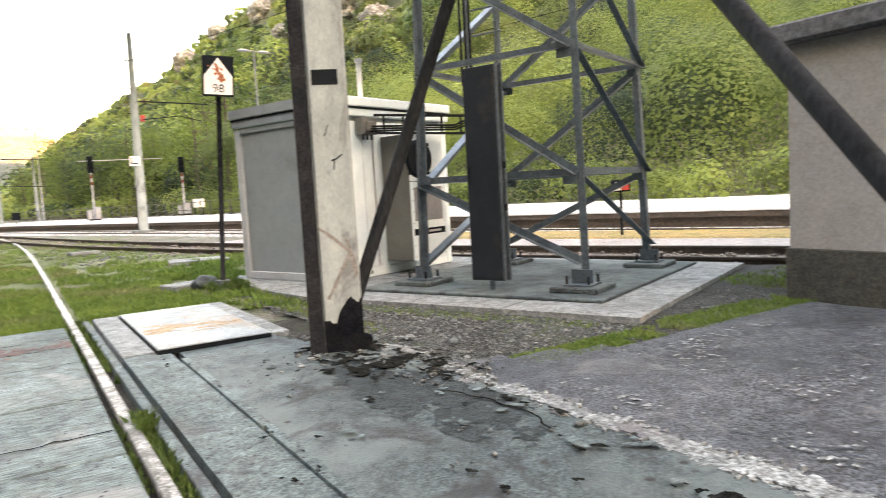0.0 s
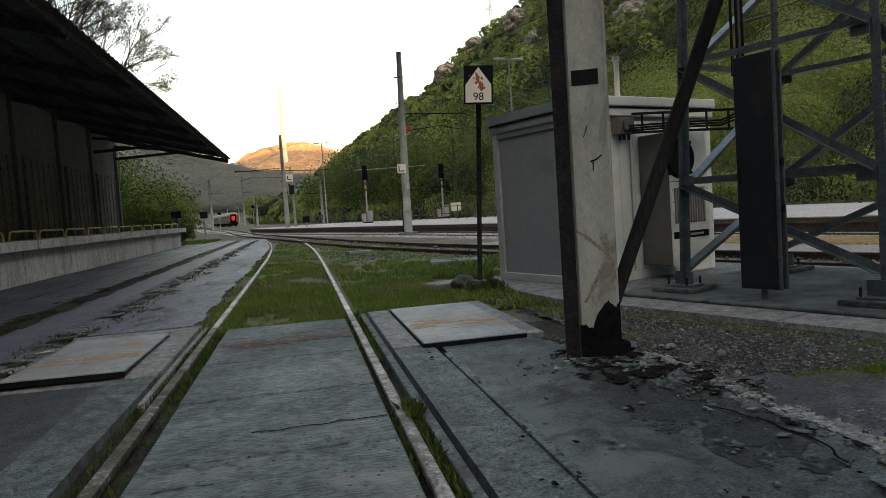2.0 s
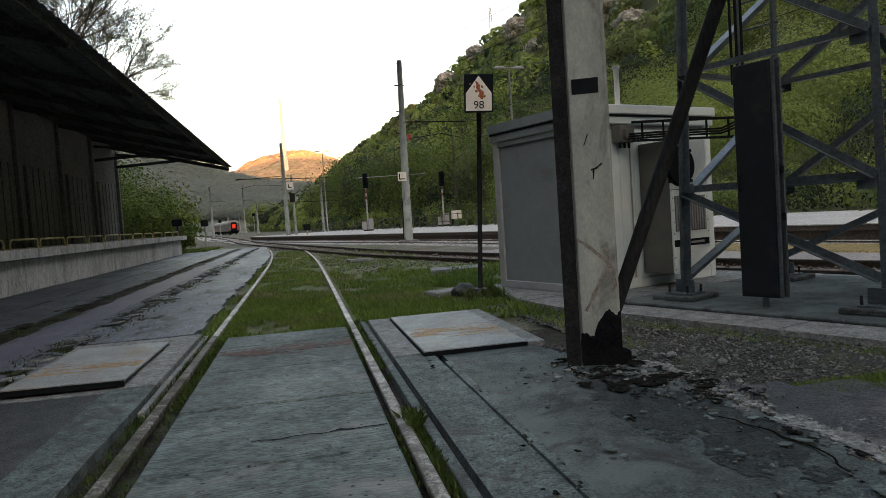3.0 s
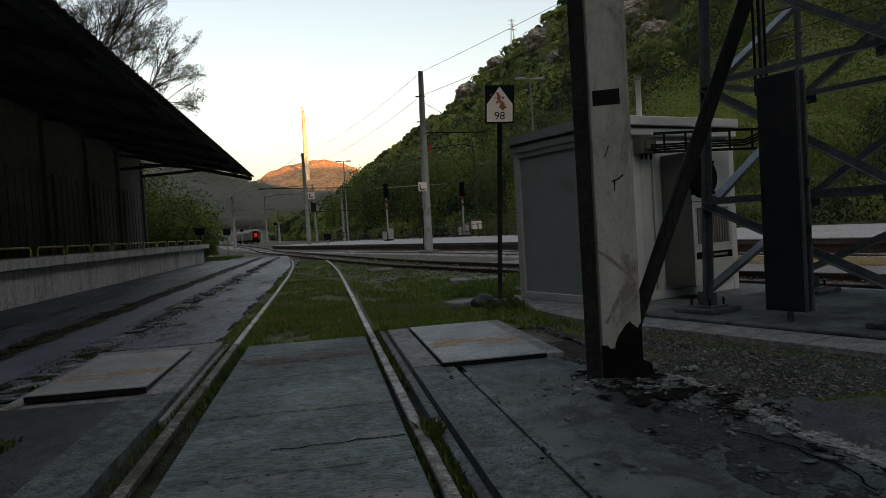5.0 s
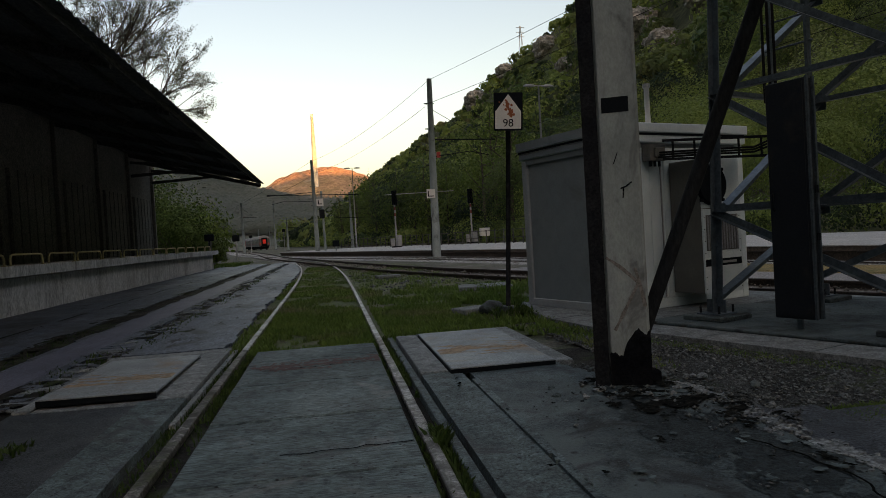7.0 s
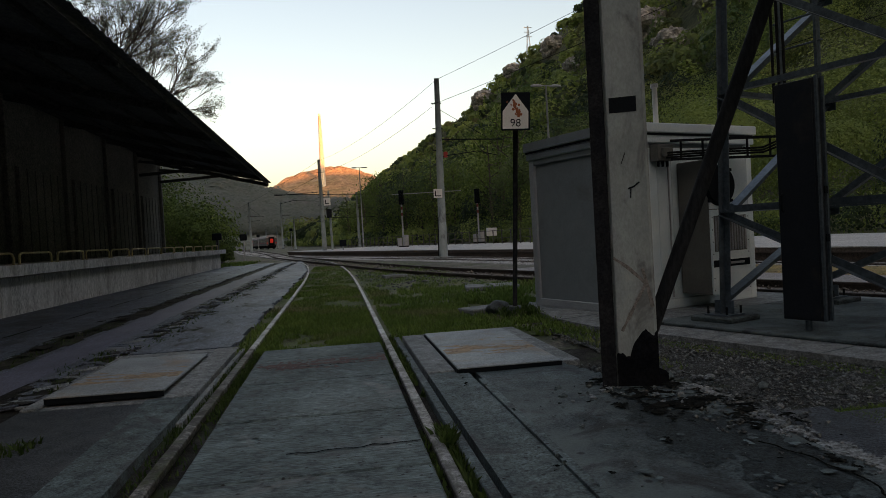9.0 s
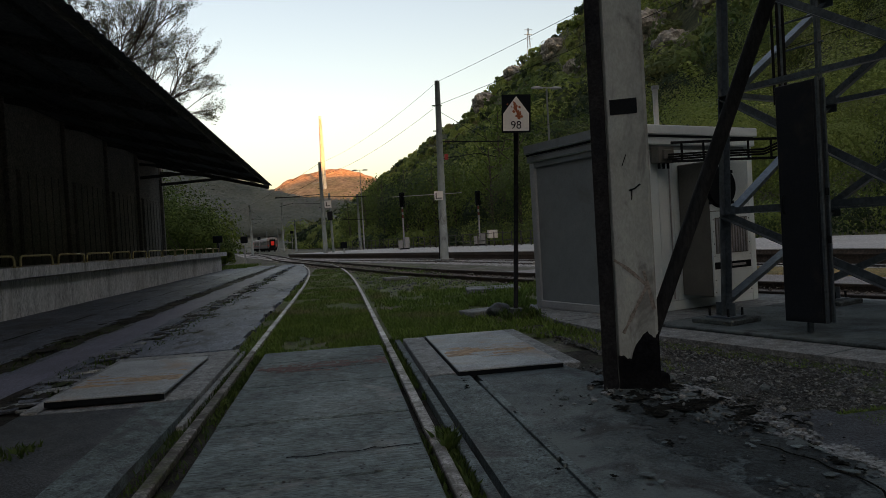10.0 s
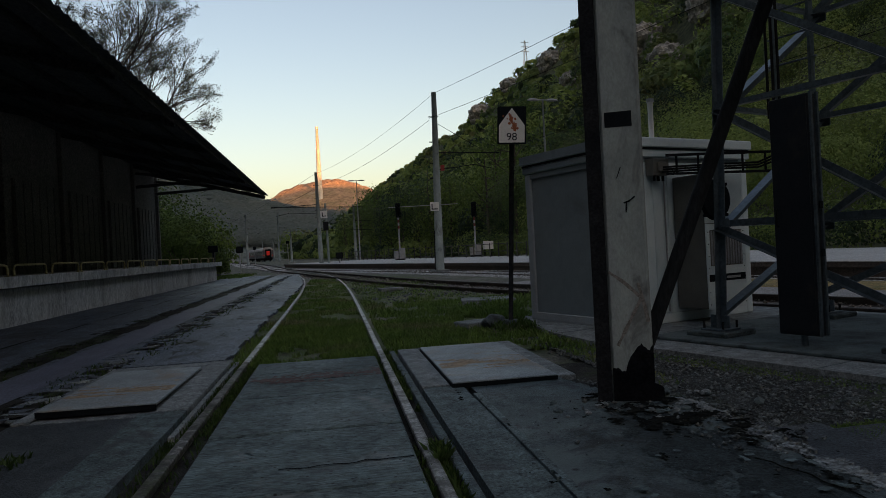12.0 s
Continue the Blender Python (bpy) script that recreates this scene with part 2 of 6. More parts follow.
    "lidrust": surface("thin_orange_rust", (0.30, 0.19, 0.105), (0.28, 0.215, 0.15), (40.0, 0.3), 3.0, (0.7, 0.9), bump=0.2),
    "galv": surface("galvanised_steel", (0.125, 0.165, 0.19), (0.078, 0.105, 0.122), (25.0, 0.2), 3.0, (0.32, 0.5), 0.6, 0.15, 0.003, mid=(5.0, 0.08)),
    "cabinet": surface("dull_steel_sheet", (0.020, 0.025, 0.031), (0.014, 0.018, 0.023), (40.0, 0.1), 1.2, (0.35, 0.55), 0.15, 0.08, 0.002,
                       stain=((0.06, 0.055, 0.045), 1.4, 0.55, 0.7, 0.5), mid=(5.0, 0.08), spec=0.2),
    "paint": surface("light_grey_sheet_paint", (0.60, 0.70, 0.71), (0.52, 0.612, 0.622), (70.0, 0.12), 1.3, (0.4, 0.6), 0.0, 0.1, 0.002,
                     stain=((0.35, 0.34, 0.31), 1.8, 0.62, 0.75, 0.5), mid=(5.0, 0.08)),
    # the cabin paint again, darkened for the side turned from the light
    "shadedpaint": surface("shade_dark_sheet_paint", (0.195, 0.232, 0.247), (0.172, 0.204, 0.216), (70.0, 0.12), 1.1, (0.45, 0.6), 0.0, 0.1, 0.002,
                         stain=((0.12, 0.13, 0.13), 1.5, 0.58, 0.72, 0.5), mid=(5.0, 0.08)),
    # a half-darkened copy of that paint for the shaded side's frame
    "shadedframe": surface("half_shade_frame_paint", (0.31, 0.345, 0.355), (0.27, 0.295, 0.305), (70.0, 0.12), 1.3, (0.4, 0.6), 0.0, 0.1, 0.002, mid=(5.0, 0.08)),
    "mulch": surface("wet_black_mulch", (0.008, 0.009, 0.0088), (0.018, 0.019, 0.017), (60.0, 0.6), 6.0, (0.5, 0.9), bump=0.9, depth=0.012, mid=(20.0, 0.5), spec=0.0),
    "acgrey": surface("dusty_grey_plastic", (0.13, 0.127, 0.112), (0.10, 0.098, 0.087), (70.0, 0.15), 1.5, (0.5, 0.7), bump=0.1, mid=(5.0, 0.08)),
    "pole": surface("weathered_concrete_pole", (0.270, 0.320, 0.315), (0.203, 0.242, 0.240), (60.0, 0.09), 1.8, (0.7, 0.9), bump=0.2, mid=(5.0, 0.14),
                    stain=[((0.10, 0.105, 0.105), 2.2, 0.54, 0.64, 0.75), ((0.42, 0.435, 0.41), 2.0, 0.6, 0.7, 0.6)], stretch=(1.0, 1.0, 0.5)),
    "tar": surface("black_tar_coat", (0.006, 0.007, 0.009), (0.012, 0.0125, 0.014), (40.0, 0.3), 4.0, (0.45, 0.8), bump=0.4, spec=0.0),
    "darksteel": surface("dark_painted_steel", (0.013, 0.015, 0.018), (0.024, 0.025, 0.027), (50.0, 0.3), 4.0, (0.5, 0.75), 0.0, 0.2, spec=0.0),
    "black": plain("black_paint", (0.010, 0.013, 0.016), 0.55),
    "white": surface("chalky_white_enamel", (0.72, 0.71, 0.68), (0.64, 0.63, 0.6), (60.0, 0.12), 3.0, (0.4, 0.6), bump=0.05, mid=(5.0, 0.08)),
    "signrust": plain("sign_rust", (0.33, 0.10, 0.04), 0.8),
    "plaster": surface("grey_render_wall", (0.285, 0.275, 0.265), (0.25, 0.242, 0.235), (40.0, 0.12), 0.8, (0.85, 0.95), bump=0.2, mid=(6.0, 0.08)),
    "plinth": surface("dark_plinth_render", (0.06, 0.06, 0.05), (0.045, 0.046, 0.04), (40.0, 0.3), 1.5, (0.85, 0.95), bump=0.4),
    "roofdark": surface("sooty_roof_sheet", (0.10, 0.105, 0.112), (0.075, 0.08, 0.085), (20.0, 0.3), 0.8, (0.75, 0.95), bump=0.3),
    "oldwood": surface("sooty_timber", (0.085, 0.084, 0.082), (0.06, 0.06, 0.06), (25.0, 0.4), 1.0, (0.8, 0.95), bump=0.4, stretch=(1, 0.2, 1), spec=0.05),
    "shedwall": surface("sooty_shed_render", (0.23, 0.215, 0.19), (0.16, 0.15, 0.135), (20.0, 0.35), 0.5, (0.85, 0.95), bump=0.4),
    "platconc": surface("loading_dock_concrete", (0.62, 0.635, 0.635), (0.47, 0.485, 0.49), (30.0, 0.35), 0.7, (0.8, 0.95), bump=0.5, mid=(5.0, 0.4),
                        stain=[((0.24, 0.24, 0.235), 1.1, 0.52, 0.66, 0.7), ((0.78, 0.78, 0.76), 0.9, 0.58, 0.68, 0.5)], stretch=(1.0, 1.0, 0.35)),
    "hoop": surface("faded_yellow_tube", (0.50, 0.42, 0.20), (0.40, 0.335, 0.17), (40.0, 0.2), 3.0, (0.5, 0.7), bump=0.1, mid=(5.0, 0.08)),
    "platwhite": surface("pale_platform_paving", (0.50, 0.50, 0.485), (0.40, 0.40, 0.39), (20.0, 0.2), 0.6, (0.8, 0.95), bump=0.3),
    "platface": surface("brown_platform_wall", (0.12, 0.095, 0.08), (0.085, 0.07, 0.06), (20.0, 0.3), 0.8, (0.85, 0.95), bump=0.4),
    "bark": surface("grey_brown_bark", (0.10, 0.085, 0.07), (0.06, 0.05, 0.042), (20.0, 0.5), 2.0, (0.85, 1.0), bump=0.8, stretch=(1, 1, 0.2)),
    "grass": leaf_material("short_grass", (0.080, 0.150, 0.030), (0.125, 0.20, 0.045), 1.3, (0.17, 0.175, 0.085), 0.3),
    "weed": leaf_material("broad_weed", (0.035, 0.07, 0.016), (0.06, 0.10, 0.024), 3.0),
    "foliage": leaf_material("spring_foliage", (0.075, 0.13, 0.03), (0.13, 0.19, 0.04), 0.09, (0.06, 0.10, 0.03), 0.3),
    "woods": leaf_material("mixed_spring_woods", (0.075, 0.140, 0.042), (0.255, 0.325, 0.088), 0.045, (0.205, 0.185, 0.085), 0.4, (0.032, 0.058, 0.030), 0.08),
    "twigleaf": leaf_material("young_leaf", (0.10, 0.105, 0.07), (0.15, 0.15, 0.10), 1.0, None, 0.35),
    "hill": surface("wooded_slope_floor", (0.07, 0.075, 0.03), (0.05, 0.06, 0.024), (0.6, 0.5), 0.03, (0.9, 1.0), mid=(0.2, 0.3), bump=0.3, depth=0.5),
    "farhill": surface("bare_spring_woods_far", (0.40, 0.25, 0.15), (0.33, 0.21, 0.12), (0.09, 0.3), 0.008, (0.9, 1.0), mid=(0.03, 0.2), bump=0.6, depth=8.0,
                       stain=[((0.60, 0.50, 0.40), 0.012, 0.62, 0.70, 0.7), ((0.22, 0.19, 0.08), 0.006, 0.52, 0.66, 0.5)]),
    # slope colour paled to match the woods, haze put into the base
    "lefthill": surface("haze_paled_valley_slope", (0.13, 0.15, 0.122), (0.155, 0.165, 0.135), (0.12, 0.25), 0.015, (0.9, 1.0), mid=(0.05, 0.3), bump=1.0, depth=6.0),
    "rock": surface("pale_limestone", (0.31, 0.30, 0.27), (0.21, 0.205, 0.185), (0.8, 0.4), 0.1, (0.85, 0.95), mid=(0.4, 0.3), bump=0.8, depth=0.6),
    "chimney": surface("pale_stack_concrete", (0.62, 0.60, 0.56), (0.56, 0.54, 0.5), (0.3, 0.15), 0.02, (0.8, 0.9), bump=0.0, mid=(0.05, 0.1)),
    "coach": surface("grimy_grey_coach_paint", (0.10, 0.11, 0.12), (0.075, 0.08, 0.09), (10.0, 0.2), 0.6, (0.35, 0.55), bump=0.05, mid=(5.0, 0.08)),
    "coachroof": surface("dusty_coach_roof", (0.38, 0.38, 0.38), (0.28, 0.28, 0.28), (10.0, 0.2), 0.8, (0.6, 0.8), bump=0.05),
    "redpaint": plain("red_vehicle_paint", (0.42, 0.04, 0.03), 0.45),
    "fadedred": plain("faded_red_paint", (0.20, 0.05, 0.04), 0.6),
    "glass": plain("dark_window_glass", (0.015, 0.017, 0.02), 0.08),
    "redlight": plain("red_tail_lamp", (0.6, 0.03, 0.02), 0.4, 0.0, 0.12),
    "railrust": surface("dark_rusty_rail", (0.06, 0.045, 0.036), (0.035, 0.028, 0.023), (40.0, 0.4), 2.0, (0.6, 0.85), 0.2, 0.4),
    "rustband": surface("red_rust_film", (0.115, 0.062, 0.055), (0.08, 0.052, 0.048), (60.0, 0.5), 3.0, (0.75, 0.95), bump=0.4),
    "cable": plain("black_cable_sheath", (0.018, 0.018, 0.018), 0.5),
    "lampgrey": plain("grey_lamp_metal", (0.35, 0.36, 0.37), 0.45, 0.4),
}

# ---- mesh tools ----


def part(name, bm, material, parent=None, label="", smooth=False):
    me = bpy.data.meshes.new(name)
    bm.normal_update()
    bm.to_mesh(me)
    bm.free()
    me.materials.append(material)
    if smooth:
        me.polygons.foreach_set("use_smooth", [True] * len(me.polygons))
    ob = new(name, me)
    ob.parent = parent
    if label:
        ob["label"] = label
    return ob


def thing(name, m, label, category, group=""):
    e = new(name)
    e.empty_display_size = 0.2
    e.matrix_world = m
    return tagged(e, label, category, group)


def setting(name, bm, material, label, category, smooth=False):
    return tagged(part(name, bm, material, None, "", smooth), label, category, "", "structure")


def box(bm, x0, x1, y0, y1, z0, z1, bevel=0.0, m=None):
    r = bmesh.ops.create_cube(bm, size=1.0)
    for v in r["verts"]:
        v.co = Vector(((x0 + x1) / 2 + v.co.x * (x1 - x0), (y0 + y1) / 2 + v.co.y * (y1 - y0), (z0 + z1) / 2 + v.co.z * (z1 - z0)))
    vs = r["verts"]
    if bevel:
        es = list({e for v in vs for e in v.link_edges})
        r = bmesh.ops.bevel(bm, geom=es, offset=bevel, segments=1, affect="EDGES")
        vs = list({v for f in r["faces"] for v in f.verts} | {v for v in vs if v.is_valid})
    if m is not None:
        for v in vs:
            v.co = m @ v.co
    return bm


def boxes(*items, bevel=0.0, m=None):
    bm = bmesh.new()
    for it in items:
        box(bm, *it, bevel=bevel, m=m)
    return bm


def axes(p, q, up=(0, 0, 1)):
    d = (Vector(q) - Vector(p)).normalized()
    s = d.cross(Vector(up))
    s = s.normalized() if s.length > 1e-4 else Vector((1, 0, 0))
    return d, s, s.cross(d)


def beam(bm, p, q, w, h, up=(0, 0, 1)):
    d, s, u = axes(p, q, up)
    p, q = Vector(p), Vector(q)
    vs = [bm.verts.new(c + s * a * w / 2 + u * b * h / 2) for c in (p, q) for a, b in ((-1, -1), (1, -1), (1, 1), (-1, 1))]
    for f in ((3, 2, 1, 0), (4, 5, 6, 7), (0, 1, 5, 4), (1, 2, 6, 5), (2, 3, 7, 6), (3, 0, 4, 7)):
        bm.faces.new([vs[i] for i in f])
    return bm


def angle_bar(bm, p, q, size, thick, up):
    """A rolled steel angle: two flanges along p to q."""
    d, s, u = axes(p, q, up)
    p, q = Vector(p), Vector(q)
    sec = [(0, 0), (size, 0), (size, thick), (thick, thick), (thick, size), (0, size)]
    a = [bm.verts.new(p + s * x + u * y) for x, y in sec]
    b = [bm.verts.new(q + s * x + u * y) for x, y in sec]
    n = len(sec)
    for i in range(n):
        bm.faces.new((a[i], a[(i + 1) % n], b[(i + 1) % n], b[i]))
    bm.faces.new(a[::-1])
    bm.faces.new(b)
    return bm


def tube(bm, pts, radii, n=8, cap=True):
    pts = [Vector(p) for p in pts]
    if not isinstance(radii, (list, tuple)):
        radii = [radii] * len(pts)
    rings = []
    ref = Vector((0.31, 0.87, 0.38))
    for i, p in enumerate(pts):
        d = (pts[min(i + 1, len(pts) - 1)] - pts[max(i - 1, 0)]).normalized()
        s = d.cross(ref)
        s = s.normalized() if s.length > 1e-3 else d.orthogonal().normalized()
        u = s.cross(d)
        rings.append([bm.verts.new(p + (s * math.cos(2 * math.pi * k / n) + u * math.sin(2 * math.pi * k / n)) * radii[i]) for k in range(n)])
    for a, b in zip(rings, rings[1:]):
        for k in range(n):
            bm.faces.new((a[k], a[(k + 1) % n], b[(k + 1) % n], b[k]))
    if cap:
        bm.faces.new(rings[0])
        bm.faces.new(rings[-1][::-1])
    return bm


def prism(bm, poly, z0, z1, m=None):
    """A plan outline (anticlockwise) as a solid between two heights."""
    m = m or Matrix()
    a = [bm.verts.new(m @ Vector((x, y, z0))) for x, y in poly]
    b = [bm.verts.new(m @ Vector((x, y, z1))) for x, y in poly]
    n = len(poly)
    for i in range(n):
        bm.faces.new((a[i], a[(i + 1) % n], b[(i + 1) % n], b[i]))
    bm.faces.new(a[::-1])
    bm.faces.new(b)
    return bm


def smooth_path(pts, step):
    """A Catmull-Rom line through plan points, at even steps."""
    P = [Vector((*p, 0)) if len(p) == 2 else Vector(p) for p in pts]
    P = [P[0] * 2 - P[1]] + P + [P[-1] * 2 - P[-2]]
    out = []
    for i in range(1, len(P) - 2):
        n = max(2, int((P[i + 1] - P[i]).length / step))
        for k in range(n):
            t = k / n
            out.append(0.5 * (2 * P[i] + (P[i + 1] - P[i - 1]) * t + (2 * P[i - 1] - 5 * P[i] + 4 * P[i + 1] - P[i + 2]) * t * t
                              + (3 * P[i] - P[i - 1] - 3 * P[i + 1] + P[i + 2]) * t ** 3))
    return out + [P[-2]]


def sweep(bm, path, section, close=True):
    """A section (side, up) swept along a level path."""
    rings = []
    for i, p in enumerate(path):
        d = (path[min(i + 1, len(path) - 1)] - path[max(i - 1, 0)]).normalized()
        s = Vector((d.y, -d.x, 0))
        rings.append([bm.verts.new(p + s * a + Vector((0, 0, b))) for a, b in section])
    n = len(section)
    for a, b in zip(rings, rings[1:]):
        for k in range(n if close else n - 1):
            bm.faces.new((a[k], b[k], b[(k + 1) % n], a[(k + 1) % n]))
    if close:
        bm.faces.new(rings[0])
        bm.faces.new(rings[-1][::-1])
    return bm


def raw(name, verts, faces, material, parent=None, tree=None):
    """A mesh from computed arrays of vertices and of equal-sided faces."""
    verts, faces = np.asarray(verts, np.float32), np.asarray(faces, np.int32)
    me = bpy.data.meshes.new(name)
    k = faces.shape[1]
    me.vertices.add(len(verts))
    me.vertices.foreach_set("co", verts.ravel())
    me.loops.add(faces.size)
    me.loops.foreach_set("vertex_index", faces.ravel())
    me.polygons.add(len(faces))
    me.polygons.foreach_set("loop_start", np.arange(0, faces.size, k, dtype=np.int32))
    me.polygons.foreach_set("loop_total", np.full(len(faces), k, np.int32))
    me.update(calc_edges=True)
    me.materials.append(material)
    if tree is not None:
        me.attributes.new("tree", "FLOAT", "FACE").data.foreach_set("value", np.asarray(tree, np.float32))
    ob = new(name, me)
    ob.parent = parent
    return ob


def leaves(centres, normals, size, rng, aspect=0.7, jitter=0.36):
    """Small four-sided leaf clumps at the centres, facing roughly along the normals."""
    n = len(centres)
    nrm = normals + rng.normal(0, jitter, (n, 3))
    nrm /= np.linalg.norm(nrm, axis=1)[:, None] + 1e-9
    a = np.cross(nrm, rng.normal(0, 1, (n, 3)))
    a /= np.linalg.norm(a, axis=1)[:, None] + 1e-9
    b = np.cross(nrm, a)
    s = (size * rng.uniform(0.55, 1.35, n))[:, None]
    v = np.stack([centres + a * s, centres + b * s * aspect, centres - a * s * rng.uniform(0.6, 1, (n, 1)), centres - b * s * aspect * rng.uniform(0.6, 1, (n, 1))], 1)
    return v.reshape(-1, 3), np.arange(4 * n).reshape(n, 4)


def join_arrays(items):
    vs, fs, k = [], [], 0
    for v, f in items:
        vs.append(v)
        fs.append(f + k)
        k += len(v)
    return np.concatenate(vs), np.concatenate(fs)


def blades(name, label, material, spots, rng):
    """Grass: bent blades scattered over plan rectangles (x0, x1, y0, y1, count, height)."""
    items = []
    for x0, x1, y0, y1, count, h in spots:
        n = int(count)
        x, y = rng.uniform(x0, x1, n), rng.uniform(y0, y1, n)
        keep = np.array([noise.noise(Vector((a * 1.1, b * 0.7, 3.0))) + 0.5 * noise.noise(Vector((a * 4, b * 3, 1.0))) > (-0.32 if b < 12 else -0.12) for a, b in zip(x, y)])
        x, y = x[keep], y[keep]
        n = len(x)
        hh, t, w = h * rng.uniform(0.4, 1.3, n), rng.uniform(0, 6.283, n), h * rng.uniform(0.10, 0.2, n)
        lean = rng.uniform(0.1, 0.8, n) * hh
        c, s = np.cos(t), np.sin(t)
        z0 = np.full(n, -0.06)
        p0 = np.stack([x - s * w, y + c * w, z0], 1)
        p1 = np.stack([x + s * w, y - c * w, z0], 1)
        p2 = np.stack([x + c * lean * 0.4 + s * w * 0.6, y + s * lean * 0.4 - c * w * 0.6, z0 + hh * 0.65], 1)
        p3 = np.stack([x + c * lean, y + s * lean, z0 + hh], 1)
        items.append((np.stack([p0, p1, p2, p3], 1).reshape(-1, 3), np.arange(4 * n).reshape(n, 4)))
    return tagged(raw(name, *join_arrays(items), material), label, "grass", "", "stuff")


def pebbles(name, label, material, spots, rng):
    """Loose stones: squashed, crooked octahedra on plan rectangles (x0, x1, y0, y1, count, size, z)."""
    base = np.array([(1, 0, 0), (0, 1, 0), (-1, 0, 0), (0, -1, 0), (0, 0, 1), (0, 0, -1)], float)
    tri = np.array([(0, 1, 4), (1, 2, 4), (2, 3, 4), (3, 0, 4), (1, 0, 5), (2, 1, 5), (3, 2, 5), (0, 3, 5)])
    items = []
    for x0, x1, y0, y1, n, size, z in spots:
        c = np.stack([rng.uniform(x0, x1, n), rng.uniform(y0, y1, n), np.full(n, z)], 1)
        s = size * rng.lognormal(0, 0.5, n)[:, None, None] * rng.uniform(0.5, 1.2, (n, 1, 3)) * np.array([1, 1, 0.6])
        v = base[None] * s
        v += rng.normal(0, 0.22, v.shape) * s
        t = rng.uniform(0, 6.283, n)
        rot = np.stack([np.stack([np.cos(t), -np.sin(t), 0 * t], 1), np.stack([np.sin(t), np.cos(t), 0 * t], 1), np.stack([0 * t, 0 * t, 1 + 0 * t], 1)], 1)
        v = np.einsum("nij,nkj->nki", rot, v) + c[:, None]
        items.append((v.reshape(-1, 3), (tri[None] + 6 * np.arange(n)[:, None, None]).reshape(-1, 3)))
    return tagged(raw(name, *join_arrays(items), material), label, "gravel", "", "stuff")


def rough_sheet(x0, x1, y0, y1, nx, ny, z, amp, scale, seed=0.0, inside=None, thick=0.0):
    """A level sheet with small unevenness, as a closed slab when thick."""
    bm = bmesh.new()
    g = {}
    for i in range(nx + 1):
        for j in range(ny + 1):
            x, y = x0 + (x1 - x0) * i / nx, y0 + (y1 - y0) * j / ny
            dz = amp * (noise.noise(Vector((x * scale, y * scale, seed))) + 0.5 * noise.noise(Vector((x * scale * 2.7, y * scale * 2.7, seed + 5))))
            g[i, j] = bm.verts.new((x, y, z + dz))
    for i in range(nx):
        for j in range(ny):
            c = (x0 + (x1 - x0) * (i + 0.5) / nx, y0 + (y1 - y0) * (j + 0.5) / ny)
            if inside is None or inside(*c):
                bm.faces.new((g[i, j], g[i + 1, j], g[i + 1, j + 1], g[i, j + 1]))
    bmesh.ops.delete(bm, geom=[v for v in bm.verts if not v.link_faces], context="VERTS")
    if thick:
        edge = [e for e in bm.edges if e.is_boundary]
        r = bmesh.ops.extrude_edge_only(bm, edges=edge)
        for v in (q for q in r["geom"] if isinstance(q, bmesh.types.BMVert)):
            v.co.z -= thick
    return bm


rng = np.random.default_rng(7)
RAIL_L, RAIL_R = -1.02, 0.49
HEAD = Vector((-0.309, 0.951, 0))
OUT = Vector((0.951, 0.309, 0))

# ---- ground ----
g = rough_sheet(-3000, 3000, -3000, 3500, 60, 65, -0.09, 0.0, 1.0)
setting("ground", g, M["ground"], "uneven trackside earth with thin grass and grit", "ground")

asph = rough_sheet(-6.75, -1.22, -8.0, 46.0, 110, 420, -0.025, 0.010, 0.8, 2.0,
                   lambda x, y: not (-4.05 + 0.1 * noise.noise(Vector((y * 0.6, 0, 0))) < x < -3.6 + 0.1 * noise.noise(Vector((y * 0.7, 5, 0))) and y > 4) and not (-2.5 < x < -1.2 and y < 8.4) and x < -1.30 - max(0, y - 30) * 0.06 - 0.10 * noise.noise(Vector((x, y * 1.5, 0)))
                   and not (abs(x + 2.65 - 0.12 * noise.noise(Vector((0, y * 0.5, 3)))) < 0.16 and noise.noise(Vector((x * 2, y * 0.9, 8))) > -0.25), 0.05)
setting("turf", rough_sheet(-1.28, 6.5, 7.8, 62, 60, 300, -0.066, 0.012, 0.9, 5.0, lambda x, y: x < 9.9 - y * 0.30 + (3 if y > 30 else 0) and (x > -1.2 or y < 24)), M["turf"],
        "thin worn turf with bare gravelly patches", "grass")
setting("gravel_bed", rough_sheet(2.42, 8.8, 3.2, 8.6, 110, 90, -0.04, 0.014, 2.0, 5.0, lambda x, y: x < 3.4 + (8.6 - y) * 1.6), M["gravelbed"], "dark gravelly soil round the slab", "gravel")
setting("blue_lane", rough_sheet(-3.5, -2.88, 4.0, 40.0, 10, 300, -0.018, 0.010, 0.8, 2.0, lambda x, y: x < -2.95 + 0.12 * noise.noise(Vector((0, y * 0.6, 4)))), M["asphblue"], "smooth asphalt strip coloured with a blue sky sheen", "road")
setting("road", asph, M["asphalt"], "worn bluish asphalt lane with a broken seam beside the dock", "road")
setting("road_seam", rough_sheet(-5.04, -4.985, 4, 46, 2, 420, -0.008, 0.010, 0.8, 2.0, lambda x, y: noise.noise(Vector((0, y * 0.8, 6))) + 0.7 * noise.noise(Vector((x * 40, y * 4, 6))) > -0.1), M["silt"], "dark tar seam along the lane", "road seam")
setting("gutter", boxes((-4.1, -3.55, 4, 46, -0.12, -0.050)), M["silt"], "dark wet gutter strip filled with silt in the lane", "gutter")
